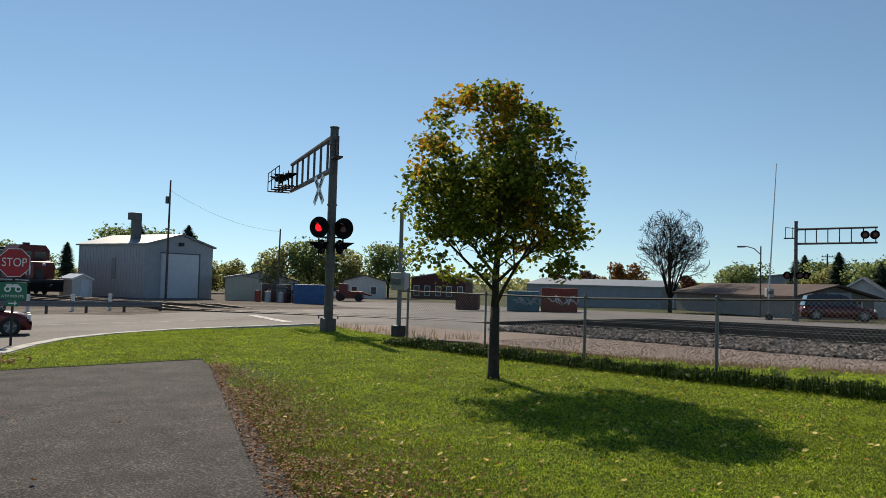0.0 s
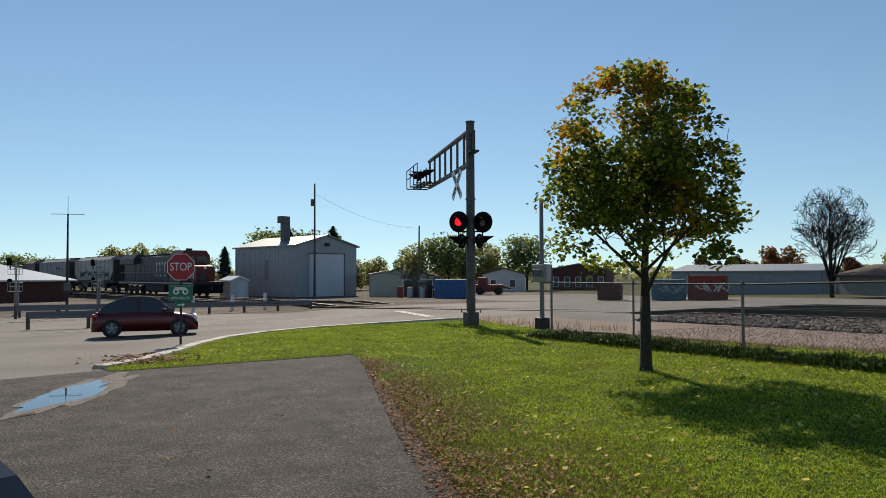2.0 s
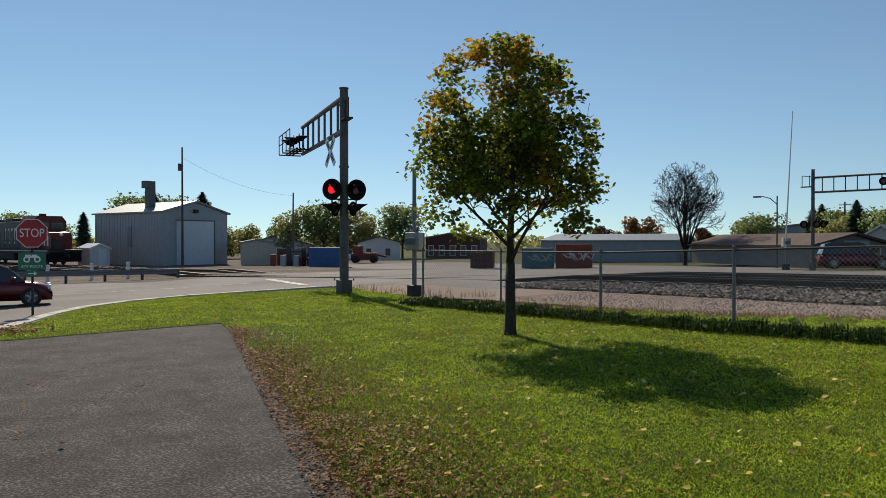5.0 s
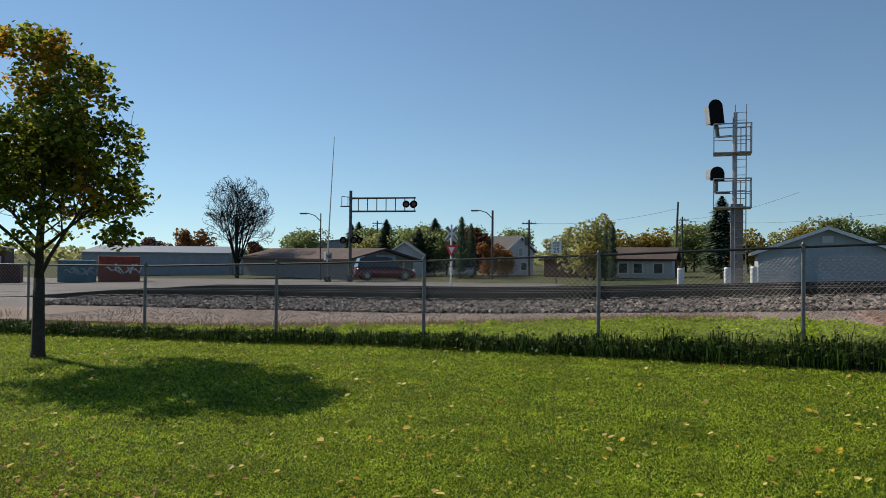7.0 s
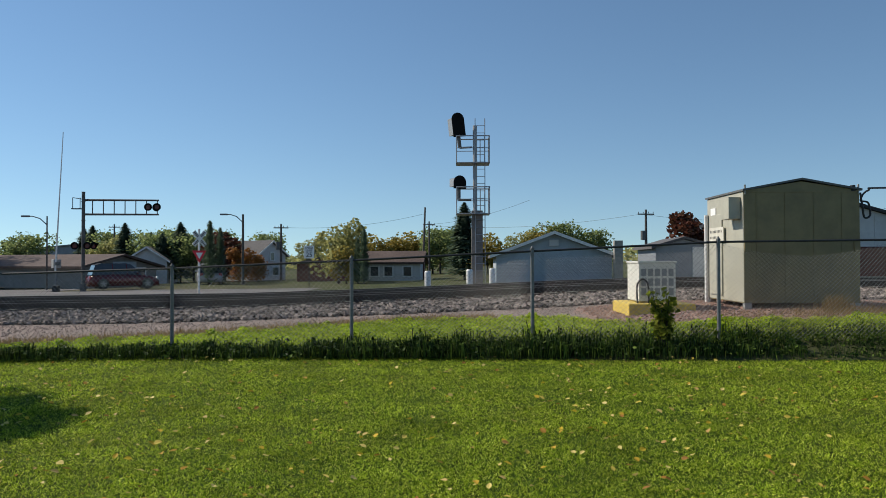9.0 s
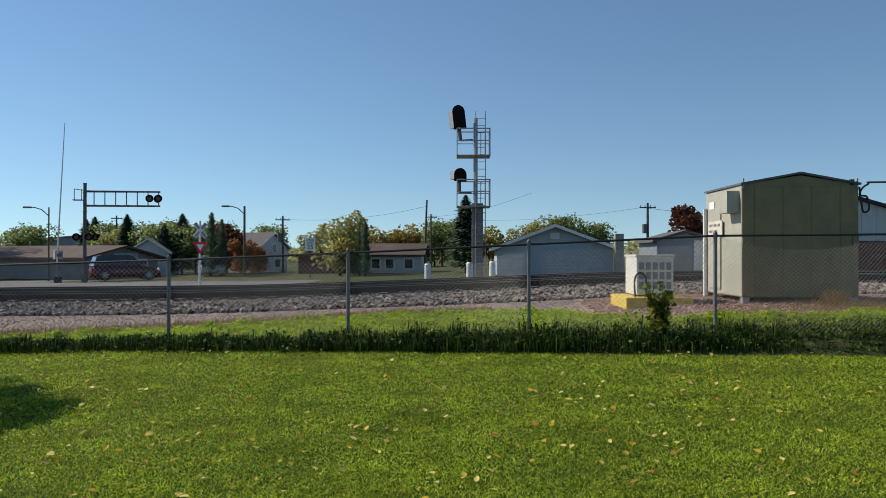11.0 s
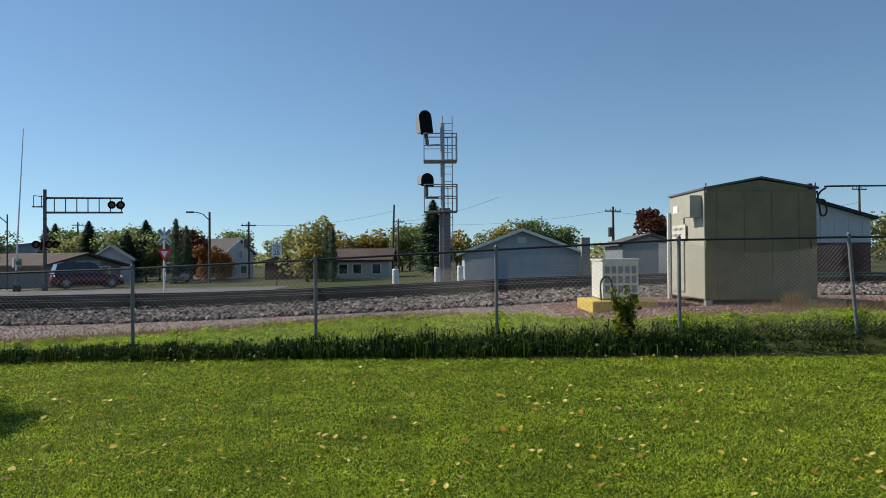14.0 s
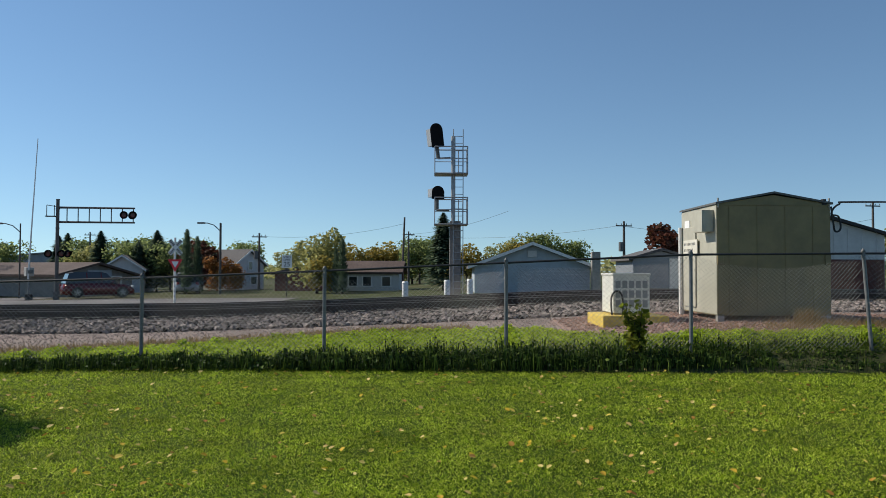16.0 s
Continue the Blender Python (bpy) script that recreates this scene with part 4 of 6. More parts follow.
# ---- far crossing signal
m2, c2, s2, l2 = cantilever("cantilever_signal", (-23.2, 47.8, ground_z(-23.2, 47.8)), 6, 4.6, 6.1, 5.62, 4.72, 0.11, "grey cantilever signal mast beside the far street", False)
z2 = ground_z(-23.2, 47.8)
for q, f in ((4.2, 20), (4.75, 20), (4.5, 200)):
    lamp_head(m2, (q, -0.3 if f == 20 else 0.25, 5.15 - z2), f, False, 0.24)
for q, f in ((-0.45, 15), (0.35, 15), (0.75, 60)):
    lamp_head(m2, (q, -0.2, 2.75 - z2), f, False, 0.24)
g2 = gate_stand(-24.95, 47.9, 2.1)
bm = bmesh.new()
rod(bm, (0.1, -0.3, 1.3), (0.55, -0.3, 10.0), 0.055, 0.025, 8)
part("gate_arm", bm, M["white"], g2, "raised white gate arm")

# ---- buildings
def gable(name, fl, fr, depth, eave, ridge, wall, roof, label, over=0.4, category="house"):
    """A gabled building from its two front corners (seen from the camera's side)."""
    w = math.hypot(fr[0] - fl[0], fr[1] - fl[1])
    a = math.degrees(math.atan2(fr[1] - fl[1], fr[0] - fl[0]))
    return simple_house(name, (fl[0] + fr[0]) / 2, (fl[1] + fr[1]) / 2, a, w, depth, eave, ridge, wall, roof, label, over, category), w


shed, w = gable("metal_shed", (-75.8, 25.5), (-77.9, 33.0), 12, 5.3, 6.4, M["greysiding"], M["metalroof"], "grey corrugated metal shed with a tall pale roller door", 0.25, "shed")
part("roller_door", B(box, (-0.1, -0.05, 2.25), (4.4, 0.1, 4.5)), M["doorwhite"], shed, "pale roller door")
part("door_frame", B(box, (2.18, -0.06, 2.3), (0.12, 0.14, 4.6)), M["galvdark"], shed)
part("door_frame", B(box, (-0.1, -0.06, 4.56), (4.6, 0.14, 0.1)), M["galvdark"], shed)
part("lamp", B(box, (-0.1, -0.12, 5.5), (0.5, 0.25, 0.35), 0, 0.03), M["dark"], shed)
bm = bmesh.new()
box(bm, (-1.9, 5, 7.0), (0.75, 0.75, 2.4), 0, 0.03)
box(bm, (-2.1, 5, 8.3), (1.1, 0.85, 0.75), 0.1, 0.06)
part("chimney", bm, M["galvdark"], shed)
part("side_vent", B(box, (-w / 2 - 0.03, 5.5, 2.9), (0.06, 0.7, 2.1)), M["metalroof"], shed)
for k in range(24):
    part("siding_rib", B(box, (-w / 2 - 0.012, 0.25 + k * 0.5, 2.6), (0.03, 0.05, 5.1)), M["greysiding"], shed)

brown, w = gable("workshop", (-27.2, 55.9), (-24.2, 62.2), 16, 1.6, 2.42, M["greybrown"], M["brownroof"], "low grey workshop with a brown shingle roof", 0.5, "building")
gar, w = gable("garage", (2.35, 41.8), (8.6, 41.6), 9, 1.45, 2.62, M["palesiding"], M["greyroof"], "pale blue garage with a grey gable roof", 0.35, "garage")
barn, w = gable("pole_barn", (15.6, 42.6), (25.3, 42.6), 5.0, 3.2, 4.6, M["whitesiding"], M["dark"], "white metal pole barn with a dark brown lower wall", 0.3, "barn")
long_b, w = gable("warehouse", (-54.5, 79.0), (-60.0, 91.0), 17, 2.6, 3.4, M["bluegrey"], M["metalroof"], "long blue-grey metal warehouse", 0.2, "warehouse")
house1, w = gable("house", (-18.4, 71.5), (-16.5, 75.2), 7.5, 2.4, 3.7, M["whitesiding"], M["greyroof"], "white gabled two-storey house", 0.3)
house2, w = gable("cottage", (-2.6, 60.1), (-2.4, 64.5), 4.6, 1.4, 2.2, M["whitesiding"], M["brownroof"], "small white cottage with a brown roof", 0.3)
house3, w = gable("white_house", (-92.7, 58.6), (-89.4, 63.5), 5, 2.5, 3.3, M["whitesiding"], M["greyroof"], "white house with blue shuttered windows", 0.3)
brickb, w = gable("brick_building", (-96, 73), (-90, 79), 20, 3.2, 4.0, M["brick"], M["metalroof"], "dark red brick building with white windows", 0.1, "building")
shack, w = gable("storage_shack", (-73.9, 32.8), (-72.7, 35.7), 4, 2.3, 2.6, M["tanlight"], M["metalroof"], "weathered tan storage shack", 0.15, "shack")
pavil = simple_house("hall", -101, -14, 0, 16, 19.5, 2.3, 4.6, M["brick"], M["paleroof"], "low brick hall, hipped roof coloured bright for sun glare", 1.0, "hall", hip=8.0)

hut, w = gable("white_hut", (-77.0, 19.2), (-77.5, 21.1), 2.2, 1.75, 2.15, M["whitesiding"], M["paleroof"], "small white hut beside the metal shed", 0.12, "hut")
part("door", B(box, (0.2, -0.04, 0.9), (0.8, 0.06, 1.7)), M["doorwhite"], hut)

def rake_boards(h, w, eave, ridge, over):
    """White boards along the front gable's sloping edges."""
    k = (ridge - eave) / (w / 2)
    for s in (-1, 1):
        bm = bmesh.new()
        e = w / 2 + over
        prism(bm, [(0, ridge + 0.0), (s * e, eave - k * over), (s * e, eave - k * over + 0.17), (0, ridge + 0.17)], -over - 0.035, -over - 0.003)
        part("rake_board", bm, M["white"], h, "white rake board")


rake_boards(gar, 6.25, 1.45, 2.62, 0.35)
rake_boards(house1, 4.16, 2.4, 3.7, 0.3)

# workshop details
part("sign_board", B(box, (0.3, -0.06, 1.75), (2.2, 0.06, 0.5)), M["palesiding"], brown, "pale blue sign board")
window(brown, -1.2, 1.0, 0.7, 0.6)
window(brown, 1.9, 0.95, 0.9, 1.1)
window(house1, 0.1, 2.3, 0.6, 0.8)
window(house1, 0.6, 0.9, 0.9, 0.8)
window(house3, -1.5, 1.2, 0.8, 1.1)
window(house3, 1.2, 1.2, 0.8, 1.1)
for q in (1.0, 2.5, 3.6):
    side_window(house2, q, 0.75, 0.7, 0.8, -2.2 if q < 0 else -2.24)
part("door", B(box, (0.6, -0.05, 1.0), (0.9, 0.08, 2.0)), M["brick"], house2)
for k in range(5):
    window(brickb, -3.4 + k * 1.7, 1.3, 0.8, 1.5)
part("door", B(box, (1.5, -0.05, 1.1), (1.0, 0.1, 2.1)), M["doorwhite"], long_b)
for k in range(6):
    part("panel_rib", B(box, (-6.4 + k * 2.4, -0.02, 1.3), (0.07, 0.05, 2.5)), M["metalroof"], long_b)
part("lower_wall", B(box, (0, -0.03, 0.9), (9.6, 0.06, 1.9)), M["brick"], barn, "dark brown lower wall")
for k in range(12):
    part("panel_rib", B(box, (-4.4 + k * 0.8, -0.02, 2.7), (0.05, 0.05, 1.7)), M["whitesiding"], barn)
part("brick_post", B(box, (3.35, -0.5, 1.1), (0.45, 0.45, 2.3), 0, 0.02), M["concrete"], gar)
for k in range(9):
    part("siding_board", B(box, (0, -0.012, 0.08 + k * 0.15), (6.24, 0.024, 0.13), 0, 0.006), M["palesiding"], gar)
part("vent", B(box, (0, -0.04, 2.15), (0.5, 0.06, 0.35)), M["whitesiding"], gar)

annex, w = gable("small_garage", (12.2, 46.4), (15.6, 46.2), 6, 1.9, 2.4, M["bluegrey"], M["greyroof"], "blue-grey garage with a white door", 0.3, "garage")
part("door", B(box, (1.0, -0.05, 1.0), (1.1, 0.08, 1.9)), M["white"], annex)
cot, w = gable("small_house", (-28.5, 66.5), (-25.2, 67.2), 7, 2.1, 3.2, M["whitesiding"], M["greyroof"], "small white house with a grey roof behind the workshop", 0.3)
rake_boards(cot, 3.37, 2.1, 3.2, 0.3)
part("door", B(box, (-0.5, -0.05, 1.0), (0.9, 0.08, 1.9)), M["bluegrey"], cot)
old, w = gable("old_house", (-109, 49), (-104, 57), 8, 2.2, 3.6, M["whitesiding"], M["greyroof"], "old house with dormers behind the yard", 0.4)
low, w = gable("long_bungalow", (-13.5, 66), (-7.5, 66.5), 8, 1.5, 2.2, M["brick"], M["greyroof"], "low dark house under trees", 0.4)
high, w = gable("flat_shed", (-60, 106), (-44, 106), 10, 4.2, 4.9, M["bluegrey"], M["metalroof"], "blue-grey shed with a pale roof edge", 0.3, "shed")


# ---- freight containers and yard clutter
def container(name, fl, fr, h, material, label, graffiti=None):
    cx, cy = (fl[0] + fr[0]) / 2, (fl[1] + fr[1]) / 2
    w = math.hypot(fr[0] - fl[0], fr[1] - fl[1])
    a = math.degrees(math.atan2(fr[1] - fl[1], fr[0] - fl[0]))
    t = thing(name, pose(cx, cy, ground_z(cx, cy), 0, 0, a), label, "container", "yard containers")
    part("body", B(box, (0, 1.2, h / 2), (w, 2.4, h), 0, 0.03), material, t)
    n = int(w / 0.35)
    for k in range(n):
        part("rib", B(box, (-w / 2 + (k + 0.5) * w / n, -0.02, h / 2), (w / n * 0.5, 0.05, h * 0.9)), material, t)
    for x in (-w / 2 + 0.05, w / 2 - 0.05):
        part("corner_post", B(box, (x, -0.02, h / 2), (0.1, 0.1, h)), material, t)
    if graffiti:
        rnd = random.Random(5)
        for k in range(9):
            u = -w / 2 + 0.4 + rnd.random() * (w - 0.8)
            bm = bmesh.new()
            pts = [(u + q * 0.22 + rnd.uniform(-0.1, 0.1), -0.055, h * 0.3 + rnd.uniform(0, h * 0.4)) for q in range(4)]
            path_tube(bm, pts, [0.05, 0.07, 0.06, 0.03], 5)
            part("painted_mark", bm, graffiti, t)
    return t


container("shipping_container", (-47.6, 46.6), (-45.6, 48.4), 1.7, M["teal"], "teal steel container covered in pale painted shapes", M["greysiding"])
container("shipping_container", (-45.4, 48.5), (-43.2, 50.6), 2.0, M["rust"], "rust red steel container with white painted shapes", M["white"])
container("steel_bin", (-51.2, 43.9), (-49.8, 45.2), 1.4, M["brick"], "dark red steel bin on the gravel yard")
container("skip", (-67.6, 37.0), (-65.6, 40.2), 1.9, M["blue"], "blue steel skip beside the yard")
container("storage_box", (-72.2, 35.9), (-71.0, 38.6), 1.8, M["pole"], "weathered brown storage box")


def yard_machine(x, y, rz):
    t = thing("yard_machine", pose(x, y, ground_z(x, y), 0, 0, rz), "red yard machine with a small cab", "machine")
    part("body", B(box, (0, 0, 0.8), (3.2, 1.4, 0.8), 0, 0.08), M["locored"], t)
    part("cab", B(box, (-0.8, 0, 1.6), (1.1, 1.2, 0.9), 0, 0.08), M["locored"], t)
    for q in (-1.1, 1.1):
        for k in (-0.75, 0.75):
            part("wheel", B(rod, (q, k - 0.12, 0.45), (q, k + 0.12, 0.45), 0.45, seg=16), M["tyre"], t)
    part("boom", B(rod, (0.8, 0, 1.2), (2.6, 0, 0.7), 0.12), M["locored"], t)


yard_machine(-78.6, 50.6, 50)


def scrap_panel(x, y, rz, w, h, material, lean):
    """A discarded frame of boards leaning in the yard."""
    t = thing("scrap_panel", pose(x, y, ground_z(x, y), lean, 0, rz), "discarded dark panel leaning in the yard", "scrap", "yard scrap")
    for k in range(4):
        part("board", B(box, (-w / 2 + (k + 0.5) * w / 4, 0, h / 2), (w / 4 - 0.03, 0.05, h - 0.06 * (k % 2)), 0, 0.008), material, t)
    for z in (0.2, 0.8):
        part("batten", B(box, (0, -0.05, h * z), (w, 0.06, 0.1), 0, 0.008), M["pole"], t)


for k in range(8):
    scrap_panel(-70.2 + 0.25 * (k % 3), 35.6 + k * 0.62, 62 + 14 * (k % 3), 0.6 + 0.25 * (k % 3), 1.3 + 0.25 * ((k * 3) % 4), (M["dark"], M["pole"], M["greybrown"], M["dark"])[k % 4], -5 - 3 * (k % 2))
rnd = random.Random(21)
for k in range(7):
    x, y = -69.5 + rnd.uniform(-1, 1), 34.5 + k * 0.6
    t = thing("barrel", pose(x, y, ground_z(x, y)), "old steel barrel standing in the yard", "barrel", "yard barrels")
    h = rnd.uniform(0.8, 1.2)
    part("drum", B(rod, (0, 0, 0), (0, 0, h), 0.3, seg=14), M["greysiding"] if k % 2 else M["rust"], t)
    part("lid", B(rod, (0, 0, h), (0, 0, h + 0.03), 0.32, seg=14), M["galvdark"], t)


# ---- poles, lamps, signs
def utility_pole(x, y, top, lean=0.0, arm=True, can=False, label="weathered wooden utility pole with a crossarm"):
    z = ground_z(x, y)
    t = thing("utility_pole", pose(x, y, z), label, "utility pole", "utility poles")
    part("pole", B(rod, (0, 0, -0.2), (lean, 0, top - z), 0.13, 0.08, 10), M["pole"], t)
    if arm:
        part("crossarm", B(box, (lean, 0, top - z - 0.35), (1.3, 0.08, 0.09), radians(10)), M["pole"], t)
        for k in (-0.55, -0.2, 0.2, 0.55):
            part("insulator", B(rod, (lean + k, 0, top - z - 0.29), (lean + k, 0, top - z - 0.16), 0.035, 0.02), M["galvdark"], t)
    if can:
        part("transformer", B(rod, (-0.26, -0.15, top - z - 2.3), (-0.26, -0.15, top - z - 1.6), 0.18, seg=14), M["galvdark"], t)
    return t


utility_pole(-75.6, 27.4, 11.0, 0.0, False, True, "dark wooden pole with a transformer")
utility_pole(-80, 41.7, 7.3, 0.2, False)
utility_pole(-2.9, 72, 6.8, 0.25, False, label="bare leaning wooden pole")
utility_pole(-2.6, 82, 6.0, 0)
utility_pole(-15.4, 68.4, 5.1, 0, can=True)
utility_pole(14.56, 58.2, 5.6, 0, can=True)
utility_pole(-40, 90, 6.2, 0)
utility_pole(-80, 120, 6.5, 0)
utility_pole(35, 60.6, 7.4, 0)


def wire(a, b, sag, parent_name="overhead_wire"):
    bm = bmesh.new()
    a, b = Vector(a), Vector(b)
    pts = []
    for i in range(13):
        p = a.lerp(b, i / 12)
        p.z -= sag * 4 * (i / 12) * (1 - i / 12)
        pts.append(p)
    path_tube(bm, pts, [0.011] * 13, 5)
    tagged(finish("overhead_wire", bm, M["dark"]), "thin dark overhead wire strung between poles", "wire", "overhead wires")


wire((-75.6, 27.4, 10.0), (-80, 41.7, 7.0), 0.8)
wire((-15.4, 68.4, 4.8), (-2.7, 72, 6.2), 0.5)
wire((-2.6, 82, 5.7), (6, 60, 6.5), 0.4)
wire((14.5, 58.2, 5.2), (35, 60.6, 6.0), 0.8)
wire((14.5, 58.2, 5.3), (-2.6, 82, 5.6), 0.6)


def antenna(x, y, top):
    z = ground_z(x, y)
    t = thing("antenna_mast", pose(x, y, z), "slim antenna mast with a crossed whip", "antenna")
    part("mast", B(rod, (0, 0, 0), (0, 0, top - z - 1.2), 0.09, 0.05), M["dark"], t)
    part("whip", B(rod, (0, 0, top - z - 1.2), (0, 0, top - z), 0.02, 0.01), M["dark"], t)
    part("crosspiece", B(rod, (-0.3, -0.95, top - z - 1.2), (0.3, 0.95, top - z - 1.2), 0.02), M["dark"], t)
    part("box", B(box, (0.15, 0, 1.9), (0.3, 0.4, 0.5), 0, 0.02), M["galvdark"], t)


antenna(-55.2, 3.4, 6.8)


def street_lamp(x, y, top, reach, rz, label="steel street lamp with a curved arm", r=0.1):
    z = ground_z(x, y)
    t = thing("street_lamp", pose(x, y, z, 0, 0, rz), label, "street lamp", "street lamps")
    part("pole", B(rod, (0, 0, 0), (0, 0, top - z), r, r * 0.75, 10), M["pole"], t)
    bm = bmesh.new()
    path_tube(bm, [(0, 0, top - z - 0.6), (-0.4 * reach, 0, top - z - 0.15), (-0.8 * reach, 0, top - z), (-reach, 0, top - z)], [0.035] * 4)
    part("arm", bm, M["galv"], t)
    part("lamp_head", B(box, (-reach - 0.2, 0, top - z), (0.55, 0.22, 0.12), 0, 0.03), M["galv"], t)


street_lamp(-15.4, 56.0, 5.2, 1.2, 0)
street_lamp(-28.0, 52.5, 4.9, 1.3, 0, "steel street lamp beside the workshop", 0.06)


def yield_sign(x, y):
    z = ground_z(x, y)
    t = thing("yield_sign", pose(x, y, z, 0, 0, 38), "red and white yield sign under a crossbuck on a white post", "road sign")
    part("post", B(box, (0, 0.03, 1.65), (0.1, 0.06, 3.4)), M["white"], t)
    tri = lambda k: [(-0.38 * k, 2.0 + 0.22 * k), (0.38 * k, 2.0 + 0.22 * k), (0, 2.0 - 0.44 * k)]
    bm = bmesh.new()
    prism(bm, tri(1.0), -0.01, 0)
    pl = part("plate", bm, M["yieldred"], t)
    bm = bmesh.new()
    prism(bm, tri(0.5), -0.014, -0.009)
    part("centre", bm, M["signwhite"], pl)
    crossbuck(t, (0, -0.02, 2.85), 0, 0.95)


yield_sign(-13.28, 39.97)


def speed_sign(x, y):
    z = ground_z(x, y)
    t = thing("speed_limit_sign", pose(x, y, z, 0, 0, 12), "white speed limit sign on a dark post", "road sign")
    part("post", B(box, (0, 0.03, 1.1), (0.06, 0.05, 2.6)), M["dark"], t)
    p = part("plate", B(box, (0, 0, 2.2), (0.62, 0.01, 0.78)), M["signwhite"], t)
    letters("SPEED", 0.17, M["black"], pose(0, -0.008, 2.46, 90), p)
    letters("LIMIT", 0.17, M["black"], pose(0, -0.008, 2.29, 90), p)
    letters("25", 0.4, M["black"], pose(0, -0.008, 2.02, 90), p)


speed_sign(-8.9, 47.3)


# ---- guard rails across the road
def guardrail(a, b, label):
    L = math.hypot(b[0] - a[0], b[1] - a[1])
    ang = math.degrees(math.atan2(b[1] - a[1], b[0] - a[0]))
    z = ground_z((a[0] + b[0]) / 2, (a[1] + b[1]) / 2)
    t = thing("guard_rail", pose(a[0], a[1], z, 0, 0, ang), label, "guard rail", "guard rails")
    prof = [(0, 0.45), (0.06, 0.5), (0.02, 0.58), (0.06, 0.66), (0.0, 0.74), (0.02, 0.75), (0.09, 0.67), (0.05, 0.58), (0.09, 0.49), (0.02, 0.44)]
    bm = bmesh.new()
    prism(bm, [(-u, w) for u, w in prof], 0, L, "X")
    part("beam", bm, M["galv"], t)
    n = max(2, int(L / 1.9))
    for k in range(n + 1):
        part("post", B(box, (L * k / n, 0.06, 0.35), (0.15, 0.12, 0.75)), M["pole"], t)


guardrail((-49.5, 0.5), (-47.5, 17.0), "long steel guard rail beside the tracks")
guardrail((-38.2, 0.9), (-37.2, 5.6), "short steel guard rail with a pale end block")
guardrail((-58, -6), (-56, 3), "steel guard rail at the far road edge")
for y in (10.5, 13.0, 15.2):
    t = thing("bollard", pose(-51.5, y, ground_z(-51.5, y)), "white marker bollard beside the tracks", "bollard", "track bollards")
    part("post", B(rod, (0, 0, 0), (0, 0, 1.0), 0.11, seg=12), M["white"], t)
    part("cap", B(rod, (0, 0, 1.0), (0, 0, 1.05), 0.13, 0.08, seg=12), M["white"], t)


# ---- train
def wheelset(t, x, z=0.5, r=0.5, y=0.75):
    for s in (-1, 1):
        bm = bmesh.new()
        rod(bm, (x, s * y - 0.07, z), (x, s * y + 0.07, z), r, seg=24)
        rod(bm, (x, s * (y + 0.05) - 0.07, z), (x, s * (y + 0.05) + 0.07, z), r * 0.35, seg=12)
        part("wheel", bm, M["dark"], t)


def side_frame(t, x, L):
    for s in (-1, 1):
        bm = bmesh.new()
        prism(bm, [(x - L / 2, 0.55), (x - L / 2, 0.75), (x - L * 0.3, 0.85), (x + L * 0.3, 0.85), (x + L / 2, 0.75), (x + L / 2, 0.55), (x + L * 0.2, 0.35), (x - L * 0.2, 0.35)], s * 0.95, s * 1.05)
        part("truck_frame", bm, M["dark"], t)


